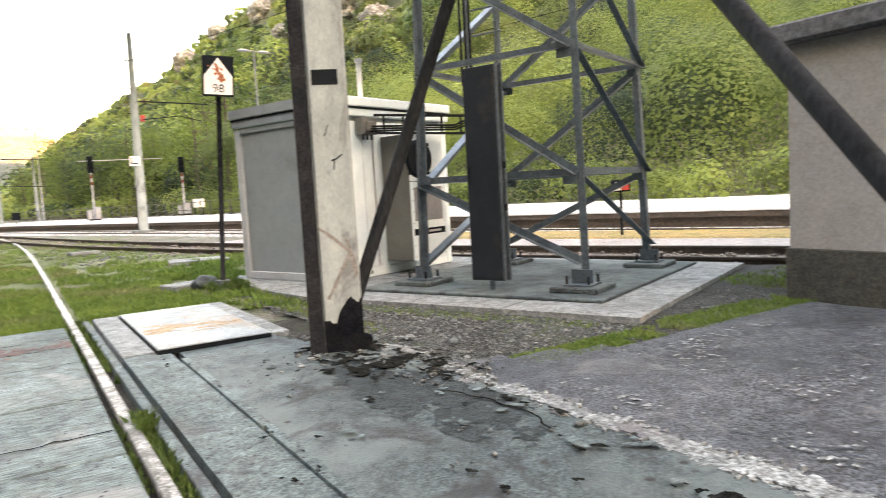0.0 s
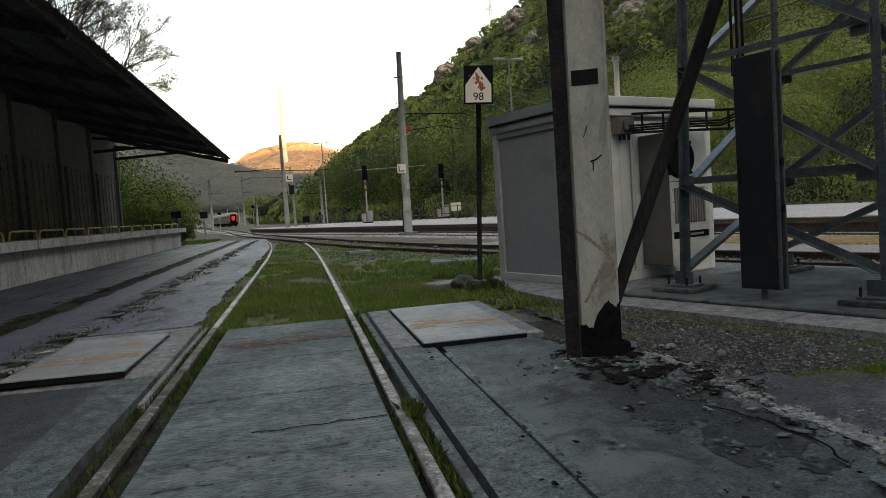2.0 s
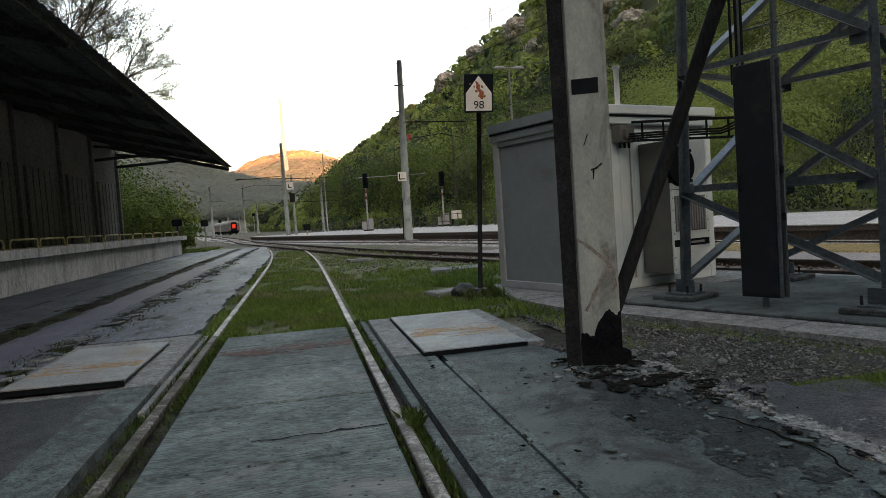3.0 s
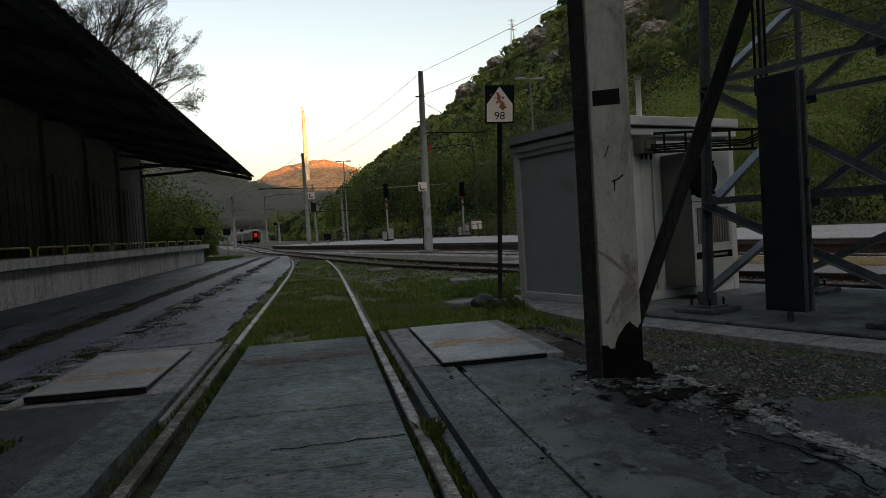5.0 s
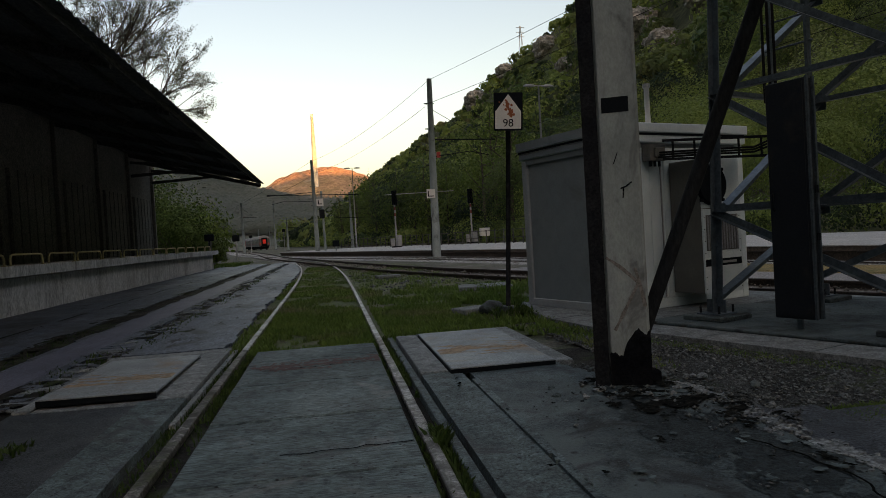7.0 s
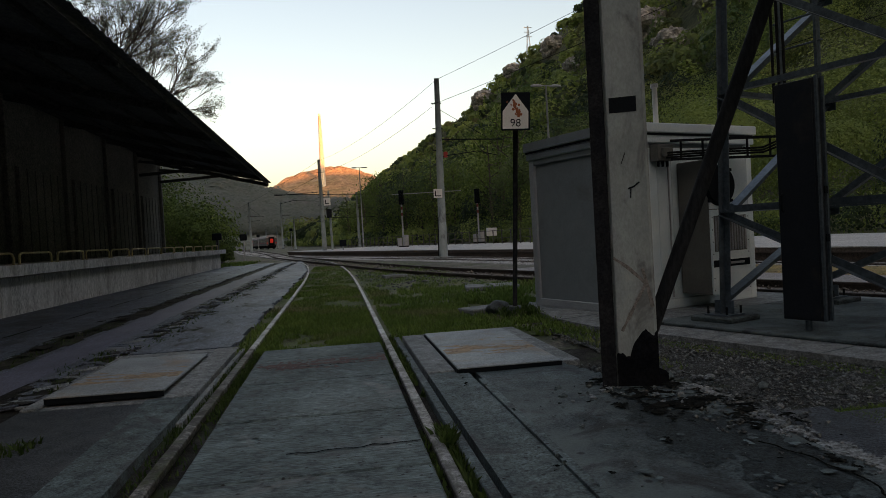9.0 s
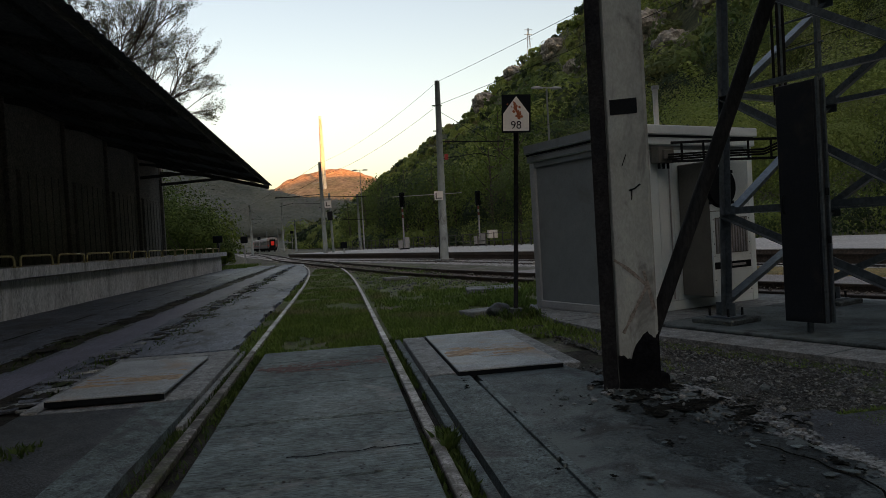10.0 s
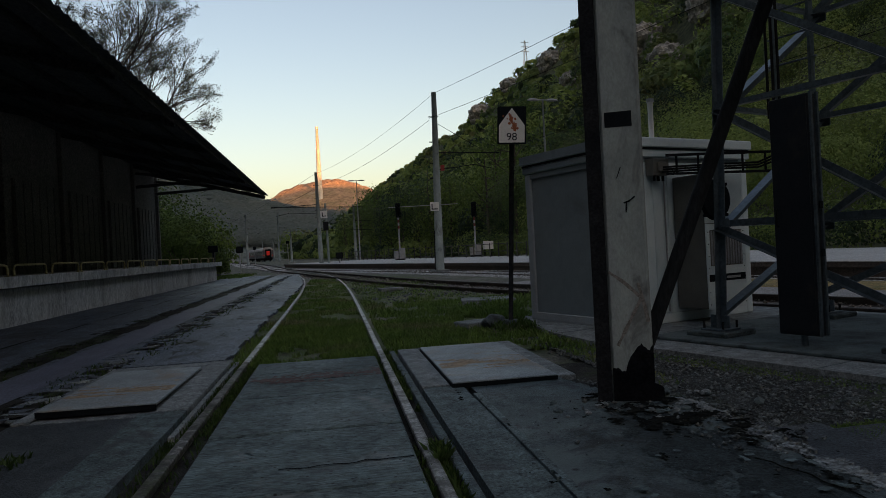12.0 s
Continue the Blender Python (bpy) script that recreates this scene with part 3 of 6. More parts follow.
setting("seam_bed", boxes((-2.95, -2.35, 4, 40, -0.12, -0.058)), M["silt"], "soil showing in the broken asphalt seam", "soil")
side = rough_sheet(-2.5, -1.56, -4.0, 5.72, 14, 70, -0.03, 0.006, 1.0, 4.0, None, 0.05)
setting("pavement_left", side, M["patch"], "dark patched asphalt beside the siding", "pavement")
yard = rough_sheet(2.44, 14.0, -6.0, 4.2, 80, 76, -0.022, 0.012, 0.9, 9.0,
                   lambda x, y: y < 3.28 + (0.12 if x > 4.2 else 0.35 * (4.2 - x)) + 0.05 * noise.noise(Vector((x * 2, y * 2, 0))) and not (x > 6.1 and y > -5.9), 0.05)
setting("yard", yard, M["asphalt2"], "grey bituminous yard surface with pale worn patches", "pavement")
tarry = rough_sheet(1.09, 2.36, -4.0, 5.78, 30, 190, -0.012, 0.010, 1.1, 6.0,
                    lambda x, y: not (y > 4.0 and x > 1.75 + 0.5 * (5.78 - y) + 0.2 * noise.noise(Vector((x * 3, y * 3, 2)))), 0.06)
setting("apron", tarry, M["tarry"], "tar-stained cracked concrete apron round the pole", "pavement")
setting("apron_bed", boxes((1.1, 2.9, -4, 6.6, -0.12, -0.05)), M["silt"], "black crumbled soil under the broken apron", "soil")
strip = rough_sheet(0.69, 1.03, -4.0, 5.76, 8, 190, -0.006, 0.006, 1.3, 1.0, None, 0.08)
setting("pavement_right", strip, M["strip"], "narrow concrete strip beside the rail channel", "pavement")
setting("edge_strip", rough_sheet(1.033, 1.086, -4.0, 5.3, 3, 260, 0.014, 0.006, 2.0, 3.0, lambda x, y: noise.noise(Vector((x * 30, y * 5, 2))) + 0.6 * noise.noise(Vector((x * 60, y * 19, 2))) > -0.55, 0.05), M["strip"],
        "thin raised concrete edging strip, chipped", "edging")
kerb = rough_sheet(2.20, 2.76, -1.0, 4.66, 46, 420, -0.004, 0.012, 3.0, 3.0,
                   lambda x, y: abs(x - 2.42 - 0.04 * noise.noise(Vector((0, y * 1.3, 0)))) + 0.09 * noise.noise(Vector((x * 9, y * 6, 5))) + 0.10 * noise.noise(Vector((x * 31, y * 26, 5))) < 0.025 + 0.020 * (4.66 - y), 0.06)
setting("kerb_flush", kerb, M["kerbstone"], "eroded pale kerb line sunk flush into the yard", "kerb")
left_strip = rough_sheet(-1.56, -1.2, -4.0, 5.72, 8, 160, -0.012, 0.006, 1.3, 7.0, None, 0.08)
setting("pavement_strip", left_strip, M["strip"], "concrete strip beside the mossy rail gutter", "pavement")
setting("channel_bed", boxes((-1.21, -0.86, -4, 7.8, -0.13, -0.075), (0.41, 0.7, -4, 8.2, -0.13, -0.075)), M["silt"], "mossy silt lying in the rail grooves", "soil")
setting("guard_angle", boxes((0.595, 0.655, -4, 8.1, -0.08, -0.010), bevel=0.006), M["strip"], "grey concrete guard bar along the rail groove", "guard bar")
setting("guard_angle_left", boxes((-1.165, -1.12, 4.9, 8.2, -0.08, -0.02), bevel=0.006), M["light"], "mossy concrete lip along the rail groove", "guard bar")

# crossing panels between the rails: one piece each
crossing = tagged(new("crossing_floor"), "concrete crossing panels laid between the siding rails", "level crossing", "", "structure")
for k, (y0, y1) in enumerate(((7.09, 7.79), (5.89, 7.075), (4.69, 5.875), (3.49, 4.675), (2.29, 3.475), (1.09, 2.275), (-0.11, 1.075), (-1.31, -0.125), (-2.5, -1.325))):
    bm = boxes((-0.865, 0.415, y0, y1 - 0.008, -0.12, -0.004 + 0.003 * (k % 3)), bevel=0.012)
    part("panel", bm, M["panel"], crossing)
bm = bmesh.new()
for y, x0, x1 in ((3.86, -0.35, 0.40), (6.55, -0.5, 0.2)):
    pts = [Vector((x0 + (x1 - x0) * i / 14, y + 0.05 * noise.noise(Vector((i * 0.6, y, 0))) + 0.02 * i / 14, 0.0015)) for i in range(15)]
    sweep(bm, pts, [(-0.007, 0.0), (0, 0.0015), (0.007, 0.0)], False)
part("crack", bm, M["tar"], crossing, "dark hairline crack across a panel")
bm = rough_sheet(-0.84, 0.40, 6.4, 7.02, 120, 52, 0.0035, 0.0, 1.0, 0, lambda x, y: noise.noise(Vector((x * 3.0, y * 9, 4))) + 0.9 * noise.noise(Vector((x * 22, y * 22, 1))) > -0.32 + 2.6 * abs(y - 6.74 - 0.06 * x))
part("rust_stain", bm, M["rustband"], crossing, "reddish rust stain across a panel")


def lid(name, x0, x1, y0, y1, z, tilt, label):
    e = thing(name, pose((x0 + x1) / 2, (y0 + y1) / 2, z, tilt[0], tilt[1], 0), label, "cable pit lid", "cable pit lids")
    a, b = (x1 - x0) / 2, (y1 - y0) / 2
    part("plate", boxes((-a, a, -b, b, 0, 0.022), bevel=0.004), M["chequer"], e)
    # black edge strips paint in the shadow gap below the thin plate
    part("rim", boxes((-a, a, -b - 0.008, -b, -0.02 - z, 0.012), (-a - 0.008, -a, -b, b, -0.02 - z, 0.012)), M["black"], e, "black edge standing in for the shadow gap")
    bm = rough_sheet(-a + 0.02, a - 0.02, -b * 0.5, b * 0.45, 40, 50, 0.0235, 0.0, 1.0, 0.0,
                     lambda x, y: noise.noise(Vector((x * 2.2 + x0, y * 8, 3))) + 0.5 * noise.noise(Vector((x * 11, y * 25, 3))) > -0.22 + 1.7 * abs(y + 0.25 * b - 0.10 * x) / b)
    part("rust_streak", bm, M["lidrust"], e, "thin film of orange rust")
    return e


lid("cable_pit_lid", 0.94, 1.85, 5.69, 7.90, 0.012, (0, 0), "weathered steel pit lid lying on a concrete frame")
lid("cable_pit_lid", -2.36, -1.46, 5.85, 7.78, 0.012, (-0.5, 0.5), "rust-streaked steel pit lid, propped slightly open")
part_frame = boxes((0.69, 0.93, 5.79, 8.06, -0.1, 0.002), (1.87, 2.05, 5.79, 8.12, -0.1, 0.004), (0.932, 1.868, 7.915, 8.09, -0.1, 0.002), (0.932, 1.868, 5.79, 7.913, -0.1, -0.004), bevel=0.008)
setting("pit_frame", part_frame, M["light"], "pale concrete frame round the steel pit lid", "pit frame")
setting("pit_frame_left", boxes((-1.45, -1.2, 5.73, 8.3, -0.1, -0.006), (-2.5, -2.38, 5.73, 8.3, -0.1, -0.01), (-2.378, -1.452, 7.8, 8.3, -0.1, -0.012), (-2.378, -1.452, 5.73, 7.798, -0.1, -0.03), bevel=0.008),
        M["light"], "pale concrete frame round the propped lid", "pit frame")

# ---- tracks ----
RAIL_SEC = [(-0.06, -0.15), (0.06, -0.15), (0.06, -0.135), (0.012, -0.12), (0.012, -0.04), (0.035, -0.035), (0.035, -0.006), (0.028, 0.0),
            (-0.028, 0.0), (-0.035, -0.006), (-0.035, -0.035), (-0.012, -0.04), (-0.012, -0.12), (-0.06, -0.135)]


def track(name, line, label, gauge=1.51, sleepers=None, z=0.0, step=1.5, split=None, steel="rail"):
    e = tagged(new(name), label, "railway track", "", "structure")
    path = smooth_path(line, step)
    for sgn in (-1, 1):
        off = []
        for i, p in enumerate(path):
            d = (path[min(i + 1, len(path) - 1)] - path[max(i - 1, 0)]).normalized()
            off.append(p + Vector((d.y, -d.x, 0)) * sgn * gauge / 2 + Vector((0, 0, z)))
        cut = next((i for i, p in enumerate(off) if p.y > split), 0) if split else 0
        if cut:
            part("rail", sweep(bmesh.new(), off[:cut + 1], RAIL_SEC), M["railold"] if sgn < 0 else M["railmid"], e)
        part("rail", sweep(bmesh.new(), off[cut:], RAIL_SEC), M[steel], e)
    if sleepers:
        me, run, n = None, 0.0, 0
        far = bmesh.new()
        for a, b in zip(path, path[1:]):
            d = (b - a).normalized()
            while run < (b - a).length:
                p = a + d * run
                if sleepers[0] < p.y < sleepers[1]:
                    rz = math.atan2(d.y, d.x)
                    if n < 70:
                        if me is None:
                            first = part("sleeper", boxes((-0.12, 0.12, -1.25, 1.25, -0.29, -0.15), bevel=0.012), M["oldwood"], e)
                            me = first.data
                            s = first
                        else:
                            s = new("sleeper", me)
                            s.parent = e
                        s.matrix_local = Matrix.Translation((p.x, p.y, z)) @ Matrix.Rotation(rz, 4, "Z")
                    else:
                        box(far, -0.12, 0.12, -1.25, 1.25, -0.29, -0.15, 0, Matrix.Translation((p.x, p.y, z)) @ Matrix.Rotation(rz, 4, "Z"))
                    n += 1
                run += 0.62
            run -= (b - a).length
        if far.verts:
            tagged(part("sleepers", far, M["oldwood"], e), kind="stuff")
    return path


SIDING = [(-0.265, -6), (-0.265, 8), (-0.265, 16), (-0.30, 22), (-0.43, 28), (-0.76, 35), (-1.35, 41), (-2.75, 49.5), (-5.4, 64), (-11.2, 98), (-22.5, 165), (-42, 260)]
TRACK2 = [(15.0, -12), (11.1, -0.5), (8.95, 5.7), (6.8, 11.0), (5.35, 15.5), (3.7, 20.7), (2.5, 25), (1.15, 31.5), (0.05, 37), (-1.35, 44.5), (-4.6, 62), (-9.2, 96), (-20, 165), (-39, 260)]
TRACK3 = [(22.8, -22.5), (14.7, 2.5), (11.0, 14.6), (6.8, 31), (3.95, 40.3), (1.15, 49.5), (-4.1, 65.5), (-9.3, 90), (-14.8, 120), (-23.2, 172), (-42, 265)]
track("siding_track", SIDING, "siding rails sunk in concrete and grass", step=1.0, split=7.9)
track("main_track", TRACK2, "rusty track on timber sleepers and dusty ballast", sleepers=(2, 70), z=0.05, steel="railrust")
track("platform_track", TRACK3, "running track beside the far platform", sleepers=(2, 60), z=-0.02, steel="railrust")


def bed(name, line, w, material, z0, label, category, shift=0.0):
    path = smooth_path(line, 2.0)
    path = [p + Vector((0.951, 0.309, 0)) * shift for p in path]
    return setting(name, sweep(bmesh.new(), path, [(-w - 0.25, z0 - 0.12), (w + 0.25, z0 - 0.12), (w, z0), (-w, z0)]), material, label, category)


bed("ballast_main", TRACK2, 1.35, M["ballast"], -0.085, "dusty ballast bed under the main track", "ballast")
bed("ballast_platform", TRACK3, 1.55, M["paleballast"], -0.055, "dusty grey ballast bed beside the platform", "ballast")
bed("cess_path", TRACK2[:6], 0.78, M["grit"], -0.03, "pale gritty path between the running tracks", "path", 2.2)
bed("ochre_strip", TRACK2[:6], 0.85, M["ochre"], 0.0, "ochre gravel strip between the tracks", "gravel strip", 3.95)

# ---- far platform ----
E0 = Vector((14.6, 9.08, 0))
edge = [Vector((x, y, 0)) for x, y in ((24.5, -22), (20.6, -10.5), (16.3, 3), (12.6, 15.1), (10.4, 23.5), (8.35, 31.5), (5.6, 40.8), (2.75, 50), (0.2, 58), (-2.3, 66), (-5.2, 76))]
bm = sweep(bmesh.new(), edge, [(0.0, -0.2), (9.6, -0.2), (9.6, 0.30), (-0.12, 0.30), (-0.12, 0.18), (0.0, 0.16)])
plat = setting("platform_far", bm, M["platface"], "long low station platform with a brown wall", "platform")
bm = sweep(bmesh.new(), edge, [(-0.15, 0.304), (9.55, 0.304), (9.55, 0.33), (-0.15, 0.33)])
part("paving", bm, M["platwhite"], plat, "pale worn platform paving")
fence = thing("platform_fence", Matrix.Translation(E0 + OUT * 9.3), "low post fence along the back of the platform", "fence")
for k in range(41):
    p = HEAD * (26 + k * 1.2)
    part("post", boxes((p.x - 0.035, p.x + 0.035, p.y - 0.035, p.y + 0.035, 0.32, 1.35), bevel=0.01), M["fencegrey"], fence)
for z in (0.75, 1.28):
    part("rail", beam(bmesh.new(), HEAD * 26 + Vector((0, 0, z)), HEAD * 74 + Vector((0, 0, z)), 0.03, 0.04), M["fencegrey"], fence)

# ---- loading dock and shed ----
dock = tagged(new("dock"), "concrete loading dock with an overhanging edge slab", "loading dock", "", "structure")


def sloped(bm, x0, x1, y0, y1, zb, zt0, zt1, zb1=None):
    zb1 = zb if zb1 is None else zb1
    c = [(x0, y0, zb), (x1, y0, zb), (x1, y1, zb1), (x0, y1, zb1), (x0, y0, zt0), (x1, y0, zt0), (x1, y1, zt1), (x0, y1, zt1)]
    v = [bm.verts.new(p) for p in c]
    for f in ((3, 2, 1, 0), (4, 5, 6, 7), (0, 1, 5, 4), (1, 2, 6, 5), (2, 3, 7, 6), (3, 0, 4, 7)):
        bm.faces.new([v[i] for i in f])
    return bm


bm = bmesh.new()
for k in range(22):
    y = -12 + k * 2.5
    sloped(bm, -14.0, -6.95 + 0.006 * (k % 3), y, min(y + 2.488, 43.2), -0.12, 0.765, 0.765)
part("dock_wall", bm, M["platconc"], dock)
for k in range(14):
    y = -12 + k * 4.0
    a = b = 0.80 + 0.004 * (k % 2)
    part("slab", sloped(bmesh.new(), -14.0, -6.66, y, min(y + 3.985, 43.3), a, a + 0.235, b + 0.235, b), M["platconc"], dock)

hoop_mesh = None
for k in range(20):
    y = 0.42 + k * 2.07
    if k > 17:
        y += 0.75
    z = 1.037
    if hoop_mesh is None:
        hoop = thing("hoop_rail", pose(-6.8, y, z), "low faded yellow tube hoop on the dock edge", "hoop rail", "hoop rails on the dock")
        pts = [(0, -0.90, -0.01), (0, -0.90, 0.15), (0, -0.85, 0.225), (0, -0.76, 0.245), (0, 0.76, 0.245), (0, 0.85, 0.225), (0, 0.90, 0.15), (0, 0.90, -0.01)]
        part("hoop_tube", tube(bmesh.new(), pts, 0.026, 8), M["hoop"], hoop, "", True)
        for s in (-0.90, 0.90):
            part("foot", boxes((-0.05, 0.05, s - 0.05, s + 0.05, 0, 0.012)), M["hoop"], hoop)
        hoop_mesh = hoop
    else:
        copy_thing(hoop_mesh, pose(-6.8, y, z, 0, 2 * math.sin(k * 2.3), 1.5 * math.sin(k * 1.7)))

shed = tagged(new("wall_shed"), "sooty freight shed front with concrete pilasters", "shed wall", "", "structure")
part("wall_panel", boxes((-10.0, -9.62, -12, 40.6, 0.4, 6.35), (-20, -10.0, 40.2, 40.6, 0.4, 8.5), (-20, -10, -12, -11.6, 0.4, 8.5)), M["shedwall"], shed)
for k in range(12):
    y = -9.9 + k * 4.58
    part("pilaster", boxes((-9.62, -9.46, y - 0.09, y + 0.09, 0.8, 6.1), bevel=0.02), M["shedwall"], shed)
for k in range(11):
    y = -9.9 + k * 4.58
    part("sliding_door", boxes((-9.618, -9.54, y + 0.75, y + 3.8, 0.9, 4.0), *[(-9.54, -9.51, y + 0.78 + 0.6 * i, y + 0.83 + 0.6 * i, 0.92, 3.98) for i in range(6)]), M["shedwall"], shed)

roof = tagged(new("roof_shed"), "deep dark overhanging corrugated shed roof", "roof", "", "structure")


def roof_z(x):
    return 4.66 + (-3.5 - x) * 0.245


n = 620
ys = np.linspace(-12, 40.05, n)
wave = 0.022 * np.sin(np.arange(n) * math.pi / 2)
top = [(x, y, roof_z(x) + 0.02 + w) for x in (-3.46, -6.5, -10.0, -17.0) for y, w in zip(ys, wave)]
top += [(x, y, z - 0.012) for x, y, z in top]
q = []
for s in range(2):
    for r in range(3):
        i = np.arange(n - 1) + s * 4 * n + r * n
        q.append(np.stack([i, i + 1, i + 1 + n, i + n], 1) if s else np.stack([i, i + n, i + n + 1, i + 1], 1))
i = np.arange(n - 1)
q.append(np.stack([i, i + 1, i + 1 + 4 * n, i + 4 * n], 1))
raw("roof_sheet", top, np.concatenate(q), M["roofdark"], roof)
for k in range(12):
    y = min(-9.9 + k * 4.58, 39.9)
    part("rafter", beam(bmesh.new(), (-3.62, y, roof_z(-3.62) - 0.14), (-17, y, roof_z(-17) - 0.14), 0.14, 0.2), M["oldwood"], roof)
    if k < 10:
        continue
    part("strut", beam(bmesh.new(), (-9.4, y, 4.95), (-6.3, y, roof_z(-6.3) - 0.2), 0.12, 0.14), M["oldwood"], roof)
    part("tie", beam(bmesh.new(), (-9.4, y, 5.62), (-7.2, y, roof_z(-7.2) - 0.2), 0.1, 0.12), M["oldwood"], roof)
for x in (-4.4, -5.6, -6.8, -8.0, -9.2):
    part("purlin", boxes((x - 0.05, x + 0.05, -12, 39.98, roof_z(x) - 0.12, roof_z(x) - 0.015)), M["oldwood"], roof)
part("fascia", boxes((-3.66, -3.60, -12, 40.03, 4.52, 4.63)), M["oldwood"], roof, "dark timber eaves beam")

# ---- yard building ----
hut = tagged(new("wall_hut"), "grey rendered yard building with dark plinth and eaves", "building", "", "structure")
part("wall_face", boxes((6.16, 14, -6, 3.64, 0.42, 2.28)), M["plaster"], hut)
part("plinth", boxes((6.13, 14, -6, 3.67, -0.1, 0.44), bevel=0.01), M["plinth"], hut)
part("roof", boxes((6.0, 14, -6, 3.78, 2.281, 2.46), bevel=0.02), M["roofdark"], hut, "flat dark roof edge")

# ---- tower slab ----
SLAB = Matrix.Translation((3.24, 6.70, 0)) @ Matrix.Rotation(radians(20.5), 4, "Z")
base = setting("slab_base", prism(bmesh.new(), [(4.37, 3.87), (7.95, 5.34), (5.6, 12.7), (3.5, 12.0), (2.77, 10.1), (2.72, 8.5), (2.9, 7.4), (3.24, 6.70)], -0.15, 0.012), M["light"], "pale concrete base slab for the mast and cabin", "concrete slab")
TOW = Matrix.Translation((5.56, 6.53, 0)) @ Matrix.Rotation(radians(22.3), 4, "Z")
part("pad_bed", boxes((-1.58, 1.55, -1.47, 1.58, 0.013, 0.045), bevel=0.008, m=TOW), M["tarry"], base, "darker raised concrete bed under the mast")
bm = bmesh.new()
for k in range(1, 7):
    box(bm, -0.04, 0.95, -2.86 + k * 1.15, -2.845 + k * 1.15, 0.0125, 0.0145, 0, SLAB)
part("joint", bm, M["tarry"], base)

# crumbled dark patches, cracks and chips in the paving near the pole
wear = tagged(new("paving_wear"), "black mulch, cracks and chips in the concrete apron", "damage", "", "structure")
bm = rough_sheet(1.35, 2.62, 3.1, 4.98, 90, 130, 0.0065, 0.005, 9.0, 12.0,
                 lambda x, y: noise.noise(Vector((x * 5, y * 5, 2))) + 0.7 * noise.noise(Vector((x * 13, y * 13, 6))) + 0.4 * noise.noise(Vector((x * 31, y * 31, 6))) > 0.10 + 1.3 * math.hypot((x - 2.12 + 0.25 * (y - 4.2)) * 1.2, (y - 4.2) * 0.75) - 0.36)
part("mulch", bm, M["mulch"], wear, "wet black mulch with fallen leaves")
for seed, zz, cut in ((31, 0.006, 0.72), (77, 0.0075, 0.66)):
    bm = rough_sheet(1.12, 2.34, 0.6, 4.4, 120, 360, zz, 0.002, 9.0, 15.0,
                     lambda x, y: noise.noise(Vector((x * 5.5, y * 4.5, seed))) + 0.6 * noise.noise(Vector((x * 17, y * 15, seed))) > cut - 0.22 * (x - 1.65))
    part("chip", bm, M["mulch"] if seed == 31 else M["panel"], wear)
bm = rough_sheet(0.7, 1.02, 1.5, 5.7, 34, 420, 0.0065, 0.002, 9.0, 15.0,
                 lambda x, y: noise.noise(Vector((x * 6, y * 3, 51))) + 0.6 * noise.noise(Vector((x * 23, y * 16, 8))) > 0.78)
part("chip", bm, M["mulch"], wear)
bm = rough_sheet(-0.85, 0.4, 1.2, 7.0, 130, 520, 0.0045, 0.001, 9.0, 15.0,
                 lambda x, y: noise.noise(Vector((x * 2.6, y * 9, 71))) + 0.6 * noise.noise(Vector((x * 19, y * 25, 8))) > 0.70)
part("chip", bm, M["tarry"], wear)
bm = rough_sheet(2.7, 6.0, -0.5, 3.2, 170, 190, -0.013, 0.006, 2.0, 15.0,
                 lambda x, y: 0.6 * noise.noise(Vector((x * 1.4, y * 1.7, 91))) + 0.8 * noise.noise(Vector((x * 21, y * 26, 8))) > 0.45)
part("chip", bm, M["kerbstone"], wear, "pale worn flake of yard surface")
bm = rough_sheet(1.15, 2.36, 0.9, 4.9, 130, 420, -0.0085, 0.010, 1.1, 6.0,
                 lambda x, y: 0.55 * noise.noise(Vector((x * 2.4, y * 1.9, 44))) + 0.45 * noise.noise(Vector((x * 7, y * 6, 45))) + 0.3 * noise.noise(Vector((x * 24, y * 21, 46))) > 1.5 * math.hypot((x - 2.02 + 0.05 * (y - 3)) * 1.5, (y - 3.35) * 0.55) - 0.72)
part("tar_blot", bm, M["tarblot"], wear, "dark tar-soaked patch of concrete")
lane = tagged(new("lane_wear"), "crumbled black patches and cracks in the asphalt lane", "damage", "", "structure")
for name, seed, xc, wid, cut, mat in (("crumbled_patch", 61, -2.6, 0.55, 0.20, "silt"), ("crumbled_patch", 67, -3.95, 0.30, 0.10, "silt"), ("crumbled_patch", 73, -1.75, 0.6, 0.42, "patch"), ("pale_fragment", 79, -2.75, 0.40, 0.55, "kerbstone"), ("crumbled_patch", 83, -5.6, 0.9, 0.50, "patch")):
    bm = rough_sheet(xc - wid, xc + wid, 6.0, 34.0, 44, 900, -0.0215 if mat != "kerbstone" else -0.0195, 0.010, 0.8, 2.0,
                     lambda x, y: (x < -2.55 or y > 8.5) and 0.8 * noise.noise(Vector((x * 1.6, y * 0.8, seed))) + 0.55 * noise.noise(Vector((x * 6, y * 2.6, seed))) + 0.4 * noise.noise(Vector((x * 17, y * 8, seed))) > cut + 0.55 * (abs(x - xc) / wid) ** 2)
    part(name, bm, M[mat], lane)
bm = bmesh.new()
for pts in ([(2.10, 3.25), (2.16, 2.97), (2.19, 2.65), (2.12, 2.38)],):
    path = smooth_path(pts, 0.035)
    path = [p + Vector((0.04 * noise.noise(p * 8), 0.04 * noise.noise(p * 8 + Vector((3, 3, 3))), 0.006)) for p in path]
    sweep(bm, path, [(-0.006, -0.004), (0, 0.001), (0.006, -0.004)], False)
